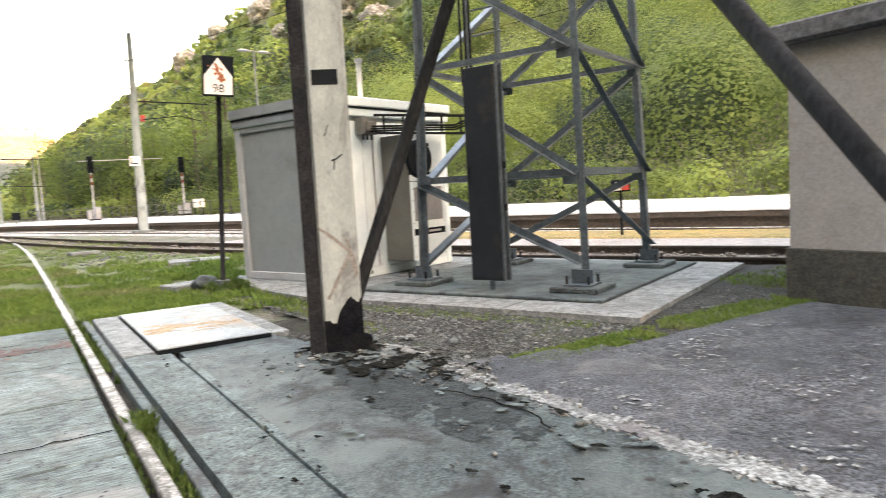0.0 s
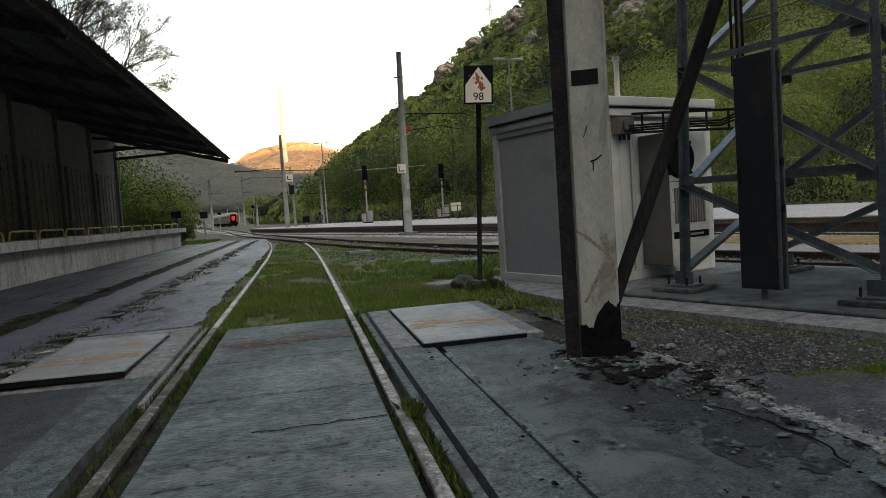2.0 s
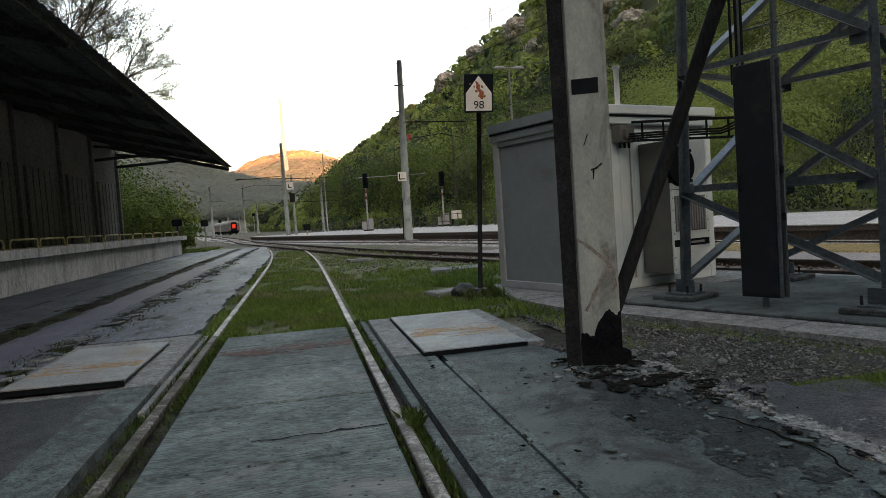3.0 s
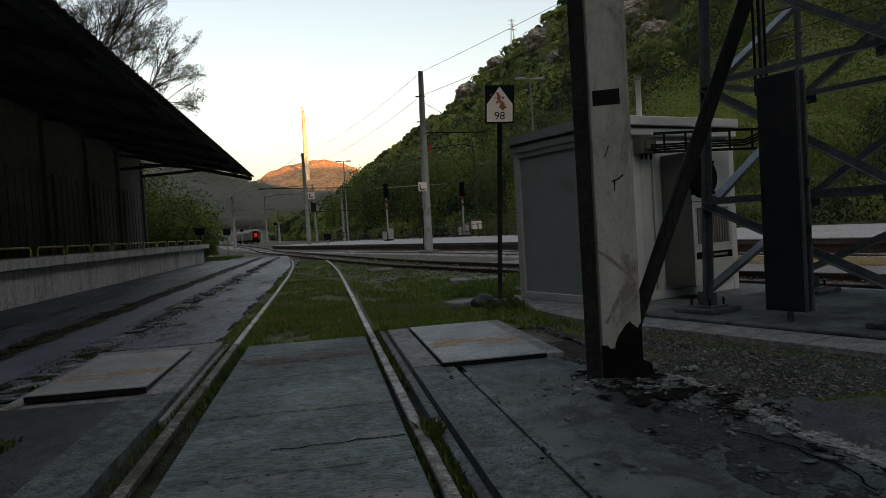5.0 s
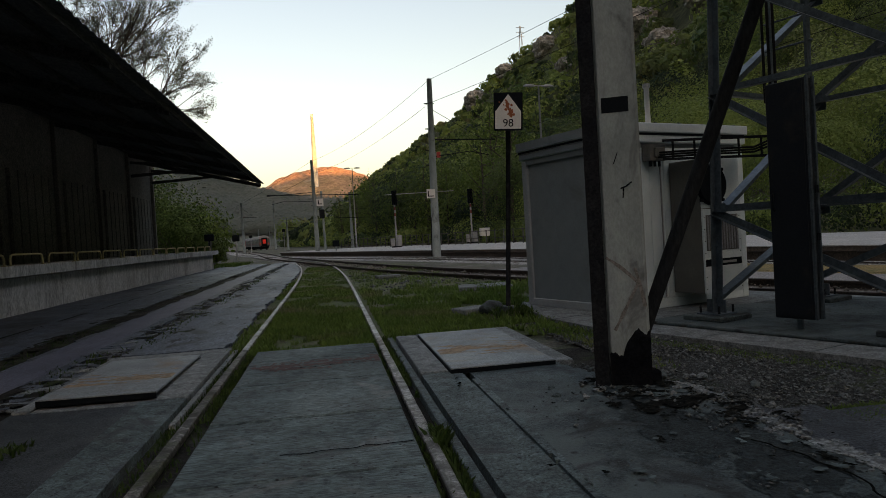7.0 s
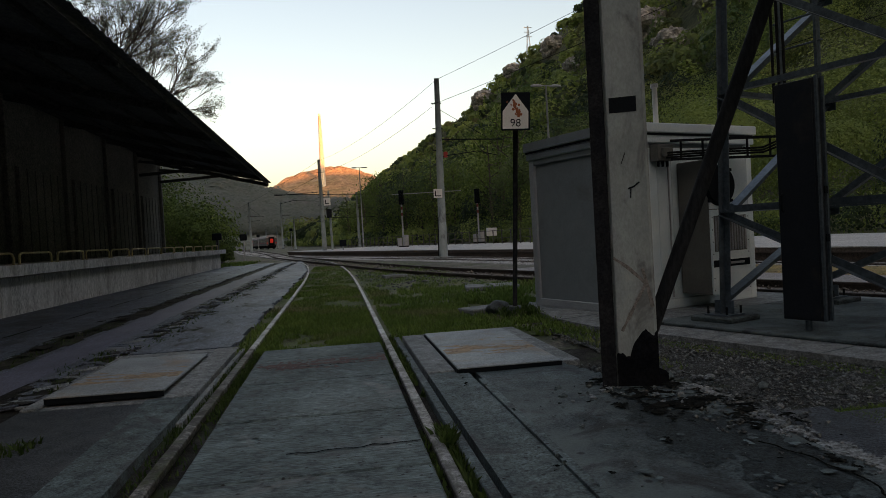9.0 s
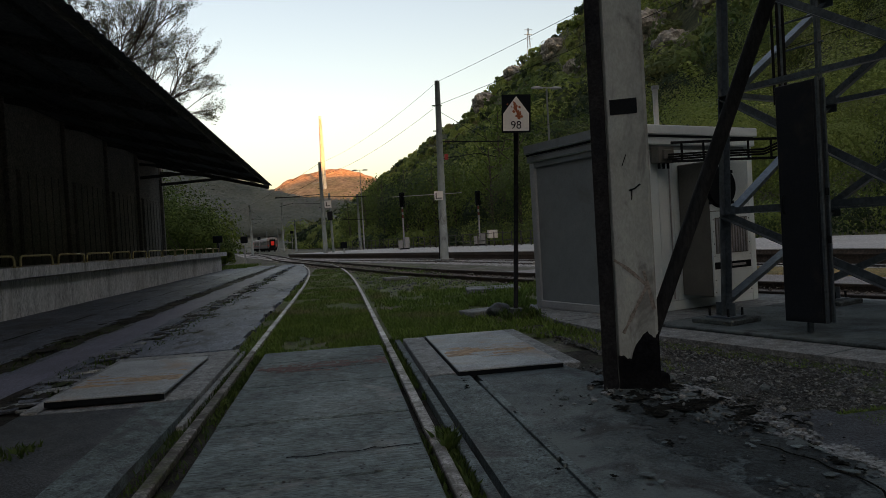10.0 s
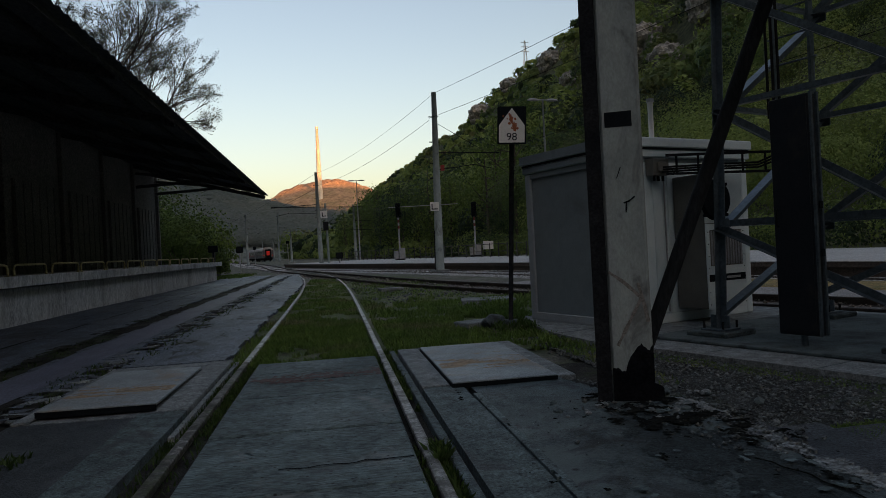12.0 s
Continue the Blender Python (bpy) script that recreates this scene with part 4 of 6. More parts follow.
part("crack", bm, M["mulch"], wear, "open black crack")

# ---- lattice mast ----
mast = thing("lattice_tower", TOW, "galvanised steel lattice radio mast bolted to concrete pads", "lattice mast")
HALF, LEV = 1.03, (0.32, 1.235, 2.525, 3.815, 5.105, 6.4, 7.7)
CORN = {"a": (-1, 1), "b": (-1, -1), "c": (1, -1), "d": (1, 1)}


def leg_at(k, z):
    s = HALF - 0.022 * z
    return Vector((CORN[k][0] * s, CORN[k][1] * s, z))


for k in "abcd":
    c = CORN[k]
    p = leg_at(k, 0)
    part("pad", boxes((p.x - 0.26, p.x + 0.26, p.y - 0.26, p.y + 0.26, 0.04, 0.10), bevel=0.012), M["tarry"], mast, "dark concrete foot pad")
    lg = part("leg", angle_bar(bmesh.new(), leg_at(k, 0.11), leg_at(k, 8.2), 0.082, 0.011, (c[0], c[1] * 0.02, 0) if k in "ac" else (c[0] * 0.02, c[1], 0)), M["galv"], mast)
    part("base_plate", boxes((p.x - 0.15, p.x + 0.15, p.y - 0.15, p.y + 0.15, 0.10, 0.118), (p.x - 0.01, p.x + 0.01, p.y - 0.12, p.y + 0.12, 0.118, 0.26), bevel=0.003), M["galv"], lg)
    for a, b in ((-1, -1), (1, -1), (1, 1), (-1, 1)):
        part("bolt", tube(bmesh.new(), [(p.x + a * 0.12, p.y + b * 0.12, 0.1), (p.x + a * 0.12, p.y + b * 0.12, 0.20)], 0.014, 6), M["darksteel"], lg)
for n1, n2, flip in (("a", "b", 1), ("b", "c", 0), ("d", "c", 1), ("a", "d", 0)):
    mid = (Vector((*CORN[n1], 0)) + Vector((*CORN[n2], 0))).normalized()
    o = mid * 0.012
    for z in LEV[1:]:
        part("crossbar", angle_bar(bmesh.new(), leg_at(n1, z) + o, leg_at(n2, z) + o, 0.072, 0.008, (0, 0, 1)), M["galv"], mast)
    for i in range(len(LEV) - 1):
        lo, hi = (n2, n1) if flip else (n1, n2)
        if n1 == "b":
            lo, hi = n2, n1
        if n1 == "d":
            lo, hi = n1, n2
        part("diagonal", angle_bar(bmesh.new(), leg_at(lo, LEV[i]) + o * 2, leg_at(hi, LEV[i + 1] - 0.03) + o * 2, 0.12 if n1 + n2 == "ad" else 0.078, 0.008, -mid if n1 + n2 == "ad" else mid), M["galv"], mast)
    for z in LEV[1:]:
        for k in (n1, n2):
            p = leg_at(k, z) + (leg_at(n1 if k == n2 else n2, z) - leg_at(k, z)).normalized() * 0.07 + o * 2.2
            part("gusset", beam(bmesh.new(), p - Vector((0, 0, 0.09)), p + Vector((0, 0, 0.09)), 0.16, 0.008, mid), M["galv"], mast)
lad = Vector((-0.62, 0.30, 0))
stile = [part("ladder_stile", beam(bmesh.new(), lad + Vector((0, s, 2.3)), lad + Vector((0, s, 8.2)), 0.05, 0.03), M["galv"], mast) for s in (-0.2, 0.2)]
for k in range(20):
    z = 2.35 + k * 0.29
    part("rung", tube(bmesh.new(), [lad + Vector((0, -0.26, z)), lad + Vector((0, 0.26, z))], 0.012, 6), M["galv"], mast)
for k in range(3):
    x = -0.78 - 0.02 * k
    part("feeder_cable", tube(bmesh.new(), [(x, 0.36 + 0.05 * k, 2.35), (x, 0.36 + 0.05 * k, 8.2)], 0.016, 6), M["cable"], mast)

cab = thing("equipment_cabinet", Matrix.Translation((4.45, 6.02, 0)) @ Matrix.Rotation(radians(22.3), 4, "Z"), "tall dull steel cover box fixed to the mast", "equipment cabinet")
part("body", boxes((-0.07, 0.06, -0.19, 0.21, 0.15, 2.44), bevel=0.006), M["cabinet"], cab)
part("front_panel", boxes((-0.078, -0.071, -0.17, 0.19, 0.18, 2.41)), M["cabinet"], cab)
part("flange", boxes((-0.07, -0.04, -0.215, -0.192, 0.15, 2.45), (0.03, 0.06, -0.215, -0.192, 0.15, 2.45)), M["galv"], cab)
part("foot", tube(bmesh.new(), [(0, 0, 0.04), (0, 0, 0.14)], 0.03, 8), M["galv"], cab)
for z in (0.9, 1.35):
    part("hinge", boxes((-0.02, 0.03, -0.225, -0.216, z, z + 0.07)), M["black"], cab)
part("handle", tube(bmesh.new(), [(-0.075, 0.16, 1.2), (-0.10, 0.16, 1.22), (-0.10, 0.16, 1.36), (-0.075, 0.16, 1.38)], 0.01, 6), M["black"], cab)

# ---- equipment cabin ----
CAB = Matrix.Translation((3.62, 8.34, 0.012)) @ Matrix.Rotation(radians(19.3), 4, "Z")
cabin = thing("equipment_cabin", CAB, "light grey sheet-metal equipment cabin on a concrete slab", "equipment cabin")
W, D, HT = 2.47, 1.97, 2.20
# body and left-hand trim take the darkened paint, so shade is in the colour
part("body", boxes((0.03, W - 0.03, 0.03, D - 0.03, 0.05, HT)), M["shadedpaint"], cabin)
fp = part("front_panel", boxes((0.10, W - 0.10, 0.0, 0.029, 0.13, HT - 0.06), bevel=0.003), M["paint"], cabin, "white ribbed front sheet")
for x in (0.30, 0.62, 0.88, 1.78, 2.06, 2.26):
    part("rib", boxes((x, x + 0.018, -0.012, -0.0005, 0.13, HT - 0.06), bevel=0.003), M["paint"], fp)
for x, y in ((0, 0), (W - 0.1, 0), (0, D - 0.1), (W - 0.1, D - 0.1)):
    part("corner_post", boxes((x - 0.012, x + 0.112, y - 0.012, y + 0.112, 0, HT), bevel=0.012), M["paint"] if x > 1 else M["shadedframe"], cabin)
part("base_frame", boxes((-0.008, 0.09, 0.1, D - 0.1, 0, 0.11), bevel=0.008), M["shadedframe"], cabin)
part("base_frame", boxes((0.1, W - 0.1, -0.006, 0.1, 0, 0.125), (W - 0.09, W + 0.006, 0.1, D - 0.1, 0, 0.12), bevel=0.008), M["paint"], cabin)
part("side_rail", boxes((-0.004, 0.03, 0.1, D - 0.1, HT - 0.08, HT - 0.001), bevel=0.004), M["shadedpaint"], cabin)
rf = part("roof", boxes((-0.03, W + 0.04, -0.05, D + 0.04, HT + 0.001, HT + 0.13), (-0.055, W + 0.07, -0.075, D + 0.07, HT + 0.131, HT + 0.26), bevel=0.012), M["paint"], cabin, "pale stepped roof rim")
part("side_fascia", boxes((-0.034, -0.0305, -0.04, D + 0.03, HT + 0.01, HT + 0.095), (-0.062, -0.056, -0.07, D + 0.06, HT + 0.14, HT + 0.265)), M["shadedpaint"], rf, "side fascia darkened for shade")
# black strips set in the roof step as its painted shadow line
part("gutter_shadow", boxes((-0.045, -0.031, -0.04, D + 0.03, HT + 0.10, HT + 0.129), (0.0, W, -0.062, -0.051, HT + 0.10, HT + 0.129)), M["black"], rf)
for k in range(11):
    part("roof_bolt", boxes((0.1 + k * 0.22, 0.14 + k * 0.22, -0.02, 0.02, HT + 0.261, HT + 0.275)), M["black"], rf)
part("corner_casting", boxes((-0.016, -0.010, 0.02, 0.055, 0.03, 0.11)), M["white"], cabin)
part("vent_pipe", tube(bmesh.new(), [(0.70, 0.04, HT + 0.2), (0.70, 0.04, HT + 0.76)], 0.035, 10), M["white"], cabin, "white vent pipe on the roof", True)
part("pipe_cap", tube(bmesh.new(), [(0.70, 0.04, HT + 0.74), (0.70, 0.04, HT + 0.79)], 0.05, 10), M["lampgrey"], cabin)
ac = part("air_conditioner", boxes((0.97, 1.68, -0.52, -0.013, 0.19, 1.93), bevel=0.012), M["acgrey"], cabin, "dusty grey wall air conditioner")
part("front_cover", boxes((0.965, 1.685, -0.545, -0.521, 0.19, 1.28), (0.965, 1.685, -0.535, -0.521, 1.29, 1.93), bevel=0.004), M["paint"], ac, "white louvred front cover")
part("grille", boxes((1.02, 1.62, -0.552, -0.546, 0.74, 1.20)), M["acgrey"], ac)
for k in range(12):
    part("louvre", boxes((1.03 + k * 0.05, 1.055 + k * 0.05, -0.562, -0.5525, 0.75, 1.19)), M["lampgrey"], ac)
part("badge_strip", boxes((0.985, 1.665, -0.551, -0.546, 0.54, 0.63)), M["black"], ac, "black badge strip with unreadable writing")
part("badge_writing", boxes((1.30, 1.56, -0.555, -0.5515, 0.57, 0.60)), M["lampgrey"], ac)
disc = bmesh.new()
bmesh.ops.create_cone(disc, cap_ends=True, segments=28, radius1=0.265, radius2=0.245, depth=0.05, matrix=Matrix.Translation((1.15, -0.561, 1.59)) @ Matrix.Rotation(radians(90), 4, "X"))
fan = part("fan_guard", disc, M["black"], ac, "round black fan guard")
for k in range(4):
    a = radians(45 + 90 * k)
    part("lug", boxes((1.13 + 0.28 * math.cos(a), 1.17 + 0.28 * math.cos(a), -0.57, -0.54, 1.57 + 0.28 * math.sin(a), 1.61 + 0.28 * math.sin(a))), M["black"], ac)
for k in range(14):
    part("screw", boxes((0.985 + (k % 2) * 0.665, 0.998 + (k % 2) * 0.665, -0.5485, -0.5455, 0.24 + (k // 2) * 0.155, 0.253 + (k // 2) * 0.155)), M["black"], ac)
part("door_handle", boxes((0.80, 0.83, -0.05, -0.013, 0.46, 0.56), (0.80, 0.82, -0.03, -0.013, 0.15, 1.9), bevel=0.004), M["lampgrey"], cabin)
part("marking", boxes((0.55, 0.58, -0.0085, -0.0065, 0.04, 0.09), (0.60, 0.63, -0.0085, -0.0065, 0.04, 0.09), (0.65, 0.68, -0.0085, -0.0065, 0.04, 0.09)), M["black"], cabin)
jb = part("junction_box", boxes((0.50, 0.78, -0.16, -0.013, 1.95, 2.17), (0.56, 0.70, -0.20, -0.16, 2.0, 2.12), bevel=0.008), M["acgrey"], cabin, "grey cable entry box")
for k in range(3):
    part("gland", tube(bmesh.new(), [(0.56 + 0.08 * k, -0.1, 1.95), (0.56 + 0.08 * k, -0.1, 1.88)], 0.02, 6), M["black"], jb)

tray = thing("cable_ladder", CAB, "black cable ladder bridging cabin and mast", "cable tray")
for z, y in ((1.96, -0.22), (2.20, -0.22)):
    part("side_rail", beam(bmesh.new(), (0.66, y, z), (1.62, y - 0.9, z - 0.06), 0.035, 0.03), M["darksteel"], tray)
for k in range(5):
    t = 0.1 + 0.2 * k
    a = Vector((0.66 + 0.96 * t, -0.22 - 0.9 * t, 1.96 - 0.06 * t))
    part("rung", beam(bmesh.new(), a, a + Vector((0, 0, 0.24)), 0.02, 0.02, (1, 0, 0)), M["darksteel"], tray)
for k in range(3):
    part("cable", tube(bmesh.new(), [(0.62, -0.18, 1.99 + 0.03 * k), (1.0, -0.56, 1.98 + 0.03 * k), (1.45, -0.98, 1.96 + 0.03 * k), (1.62, -1.2, 2.05 + 0.04 * k), (1.64, -1.32, 2.25 + 0.05 * k), (1.55, -1.4, 2.7)], 0.014, 6), M["cable"], tray)

# ---- concrete pole with steel struts ----
pole = thing("concrete_pole", pose(2.09, 4.85, -0.02, 0, 0, -24), "weathered leaning concrete pole with black tarred foot", "pole")


def ibeam(z0, z1, w0, w1, d0, d1, x0, x1):
    """A tapering pole with a broad face and a recessed dark side flange."""
    bm = bmesh.new()
    rings = []
    for i in range(9):
        t = i / 8
        z, w, d, x = z0 + (z1 - z0) * t, w0 + (w1 - w0) * t, d0 + (d1 - d0) * t, x0 + (x1 - x0) * t
        c = 0.02
        sec = [(-w + c, -d), (w - c, -d), (w, -d + c), (w, d - c), (w - c, d), (-w + c, d), (-w, d - c), (-w, -d + c)]
        rings.append([bm.verts.new((x + a, b, z)) for a, b in sec])
    for a, b in zip(rings, rings[1:]):
        for k in range(8):
            bm.faces.new((a[k], a[(k + 1) % 8], b[(k + 1) % 8], b[k]))
    bm.faces.new(rings[0][::-1])
    bm.faces.new(rings[-1])
    return bm


part("shaft", ibeam(0, 8.5, 0.148, 0.140, 0.14, 0.12, 0.064, 0.064), M["pole"], pole)
# separate near-black beam forms the left flange of the concrete shaft
part("left_flange", beam(bmesh.new(), (-0.136, -0.045, 0.0), (-0.136, -0.035, 8.5), 0.104, 0.25, (0, 1, 0)), M["darksteel"], pole, "near-black left flange of the shaft")
tar = bmesh.new()
cols = []
for k in range(34):
    s = k / 22
    x, y = (-0.075 + 0.290 * s, -0.1445) if k <= 22 else (0.2155, -0.1445 + 0.288 * (k - 22) / 11)
    top = 0.24 + 0.17 * min(max((s - 0.25) / 0.35, 0), 1) - 0.10 * max(0, s - 1) + 0.05 * noise.noise(Vector((s * 5, 0, 0))) + 0.03 * noise.noise(Vector((s * 17, 3, 0)))
    inx, iny = (x, y + 0.008) if k <= 22 else (x - 0.008, y)
    cols.append([tar.verts.new((x, y, top * t)) for t in (0, 0.3, 0.6, 0.9)] + [tar.verts.new((inx, iny, top))])
for a, b in zip(cols, cols[1:]):
    for t in range(4):
        tar.faces.new((a[t], b[t], b[t + 1], a[t + 1]))
part("tar_foot", tar, M["tar"], pole, "black tar coat at the foot")
part("painted_band", boxes((-0.045, 0.145, -0.139, -0.128, 1.99, 2.10)), M["black"], pole, "dark blue-black painted band")
part("wire_hook", tube(bmesh.new(), [(0.06, -0.13, 1.44), (0.10, -0.17, 1.45), (0.14, -0.16, 1.48)], 0.006, 5), M["black"], pole)
for a, b, r in (((0.075, -0.134, 1.37), (0.08, -0.134, 1.44), 0.006), ((0.02, -0.133, 1.62), (0.05, -0.133, 1.70), 0.005)):
    part("stain_streak", tube(bmesh.new(), [a, b], r, 5), M["tar"], pole)

# thin brownish lines crossing low on the pole face
for path in ([(-0.07, 0.945), (0.03, 0.87), (0.151, 0.753)], [(0.151, 0.753), (0.07, 0.60), (-0.03, 0.41)], [(0.13, 0.86), (0.16, 0.74), (0.19, 0.58)]):
    bm = bmesh.new()
    pts = smooth_path([(x, z, 0) for x, z in path], 0.02)
    prev = None
    for i, p in enumerate(pts):
        d = (pts[min(i + 1, len(pts) - 1)] - pts[max(i - 1, 0)]).normalized()
        w = 0.011 + 0.006 * noise.noise(p * 14)
        pair = [bm.verts.new((p.x + d.y * w * k, -0.1425, p.y - d.x * w * k)) for k in (-1, 1)]
        if prev:
            bm.faces.new((prev[0], prev[1], pair[1], pair[0]))
        prev = pair
    part("run_mark", bm, M["streak"], pole, "thin brownish line across the concrete face")

strut = thing("steel_strut", pose(0, 0, 0), "dark painted steel A-frame strut braced on the pole", "strut")
APEX = Vector((3.541, 4.084, 4.22))
part("leg", tube(bmesh.new(), [(2.096, 4.808, -0.02), APEX], 0.051, 14), M["strutsteel"], strut, "", True)
FOOT2 = Vector((2.473, 0.182, -0.02))
part("leg", tube(bmesh.new(), [FOOT2, APEX], 0.052, 14), M["strutsteel"], strut, "", True)
part("foot_block", boxes((2.16, 2.36, 4.74, 4.94, -0.06, 0.07), bevel=0.02), M["tar"], strut)

# rubble at the pole's foot
for k in range(60):
    a, r = rng.uniform(0, 6.283), 0.22 + abs(rng.normal(0, 0.22))
    x, y = 2.15 + r * math.cos(a) * 1.1, 4.62 + r * math.sin(a)
    s = rng.uniform(0.015, 0.05)
    bm = bmesh.new()
    bmesh.ops.create_icosphere(bm, subdivisions=1, radius=s)
    for v in bm.verts:
        v.co = Vector((v.co.x * rng.uniform(0.7, 1.3), v.co.y * rng.uniform(0.7, 1.3), v.co.z * rng.uniform(0.4, 0.8)))
    ob = part("rubble_stone", bm, M["light"] if k % 3 else M["tarry"])
    ob.matrix_world = pose(x, y, -0.01, 0, 0, k * 37)
    tagged(ob, "loose lump of broken concrete by the pole", "stone", "rubble round the pole")

# ---- number sign ----
sign = thing("track_sign", pose(2.46, 9.6, -0.07, 0, 3.2, -14), "black and white enamel track sign on a slim post", "railway sign")
part("post", tube(bmesh.new(), [(0, 0, 0), (0, 0, 3.1)], 0.035, 10), M["darksteel"], sign, "", True)
brd = part("board", boxes((-0.205, 0.205, -0.055, -0.037, 2.66, 3.20), bevel=0.012), M["black"], sign, "square black board")
bm = bmesh.new()
pts = [(-0.182, 2.685), (0.182, 2.685), (0.182, 2.93), (0, 3.175), (-0.182, 2.93)]
prism(bm, [(x, z) for x, z in pts], 0.0565, 0.0605, Matrix.Rotation(radians(90), 4, "X"))
part("white_field", bm, M["white"], brd, "white arrow-shaped field")
cu = bpy.data.curves.new("digits", "FONT")
cu.body, cu.size, cu.align_x, cu.extrude = "98", 0.155, "CENTER", 0.0012
tmp = new("digits_text", cu)
bpy.context.view_layer.update()
me = bpy.data.meshes.new_from_object(tmp.evaluated_get(bpy.context.evaluated_depsgraph_get()))
bpy.data.objects.remove(tmp)
me.materials.clear()
me.materials.append(M["black"])
dg = new("digits", me)
dg.parent = brd
dg.matrix_local = pose(0.0, -0.0625, 2.715, 90, 0, 0)
for k in range(30):
    t = rng.uniform(0, 1)
    x, z = -0.035 + 0.10 * t + rng.normal(0, 0.028), 3.10 - 0.22 * t + rng.normal(0, 0.022)
    r = rng.uniform(0.009, 0.024)
    bm = bmesh.new()
    prism(bm, [(x + r * rng.uniform(0.5, 1.5) * math.cos(i * 1.047), z + r * rng.uniform(0.5, 1.8) * math.sin(i * 1.047)) for i in range(6)], 0.0606, 0.0618 + 0.00003 * k, Matrix.Rotation(radians(90), 4, "X"))
    part("rust_flake", bm, M["signrust"], brd, "red-brown rust flaking through the enamel")
part("footing", ibeam(-0.05, 0.16, 0.16, 0.10, 0.15, 0.10, 0.0, 0.0), M["tarry"], sign)
for x, y, a, b, rz in ((2.12, 10.3, 0.30, 0.22, 20), (3.27, 14.65, 0.57, 0.40, -8), (1.7, 21.2, 0.36, 0.2, 12)):
    e = thing("loose_slab", pose(x, y, -0.06, 0, 0, rz), "thin concrete cover slab lying in the grass", "concrete slab", "loose slabs")
    part("slab", boxes((-a, a, -b, b, 0, 0.09), bevel=0.015), M["light"], e)
bm = bmesh.new()
bmesh.ops.create_icosphere(bm, subdivisions=3, radius=0.2)
for v in bm.verts:
    v.co *= 1 + 0.25 * noise.noise(v.co * 6)
    v.co.z *= 0.7
ob = part("boulder", bm, M["tarry"])
ob.matrix_world = pose(2.30, 9.85, 0.02)
tagged(ob, "dark lump of stone beside the sign post", "stone")
bm = rough_sheet(-0.6, 0.6, -0.5, 0.5, 24, 20, 0, 0.0, 1)
for v in bm.verts:
    v.co.z = max(-0.1, 0.12 * math.exp(-(v.co.x ** 2 / 0.12 + v.co.y ** 2 / 0.08)) - 0.02 + 0.03 * noise.noise(v.co * 7))
ob = part("earth_mound", bm, M["soil"])
ob.matrix_world = pose(2.45, 9.45, -0.06)
tagged(ob, "small mound of soil at the sign post", "soil", "", "structure")

# ---- overhead line masts, lamps, signals ----


def catenary_mast(x, y, h, lean, label, arm=None):
    e = thing("catenary_mast", pose(x, y, -0.1, 0, lean, 0), label, "catenary mast", "catenary masts")
    part("shaft", tube(bmesh.new(), [(0, 0, 0), (0, 0, h)], [0.24, 0.13], 12), M["pole"], e, "", True)
    part("footing", boxes((-0.45, 0.45, -0.45, 0.45, -0.05, 0.16), bevel=0.03), M["light"], e)
    for z in (h * 0.52, h * 0.6, h * 0.72, h * 0.86):
        part("band", tube(bmesh.new(), [(0, 0, z), (0, 0, z + 0.08)], 0.22 - 0.09 * z / h, 10), M["darksteel"], e)
        part("bracket", beam(bmesh.new(), (-0.32, 0, z + 0.04), (0.2, 0, z + 0.04), 0.05, 0.05), M["darksteel"], e)
    if arm:
        a = part("cantilever", tube(bmesh.new(), [(0, 0, arm[0]), (arm[1], arm[2], arm[0] - 0.15)], 0.03, 6), M["darksteel"], e)
        part("stay", tube(bmesh.new(), [(0, 0, arm[0] - 0.9), (arm[1] * 0.6, arm[2] * 0.6, arm[0] - 0.7), (arm[1] * 0.9, arm[2] * 0.9, arm[0] - 0.95)], 0.02, 6), M["darksteel"], a)
        part("tie_rod", tube(bmesh.new(), [(0, 0, arm[0] + 1.6), (arm[1] * 0.75, arm[2] * 0.75, arm[0])], 0.012, 5), M["darksteel"], a)
        for k in range(3):
            part("insulator", tube(bmesh.new(), [(0.3 + k * 0.09, 0, arm[0]), (0.34 + k * 0.09, 0, arm[0])], 0.09, 8), M["rust"], a)
    return e


m1 = catenary_mast(5.46, 35.5, 9.4, 0.9, "tall round concrete catenary mast with steel bands", (6.25, 3.2, -0.8))
part("tag", boxes((-0.42, 0.02, -0.26, -0.235, 3.2, 3.66)), M["white"], m1, "small white plate with black bars")
part("tag_bar", boxes((-0.36, -0.31, -0.264, -0.261, 3.28, 3.58), (-0.36, -0.05, -0.264, -0.261, 3.28, 3.33)), M["black"], m1)
part("red_marker", boxes((0.22, 0.42, -0.1, 0.1, 5.3, 5.6), bevel=0.02), M["redpaint"], m1)
part("conduit", tube(bmesh.new(), [(-0.25, -0.05, 0.1), (-0.22, -0.05, 2.2)], 0.03, 6), M["darksteel"], m1)
m2 = catenary_mast(-1.15, 67.5, 9.2, -0.6, "concrete catenary mast carrying a cross span", (6.1, -4.4, -0.2))
part("cross_span", tube(bmesh.new(), [(-4.4, 0, 6.05), (4.3, 0, 5.65)], 0.035, 6), M["darksteel"], m2)
part("cross_span", tube(bmesh.new(), [(-0.2, 0, 3.6), (5.0, 0, 3.4)], 0.025, 6), M["darksteel"], m2)
part("tag", boxes((0.2, 0.85, -0.2, -0.15, 4.75, 5.45)), M["white"], m2, "white plate with a black corner mark")
part("tag_bar", boxes((0.34, 0.42, -0.215, -0.205, 4.9, 5.3), (0.34, 0.7, -0.215, -0.205, 4.9, 4.98)), M["black"], m2)
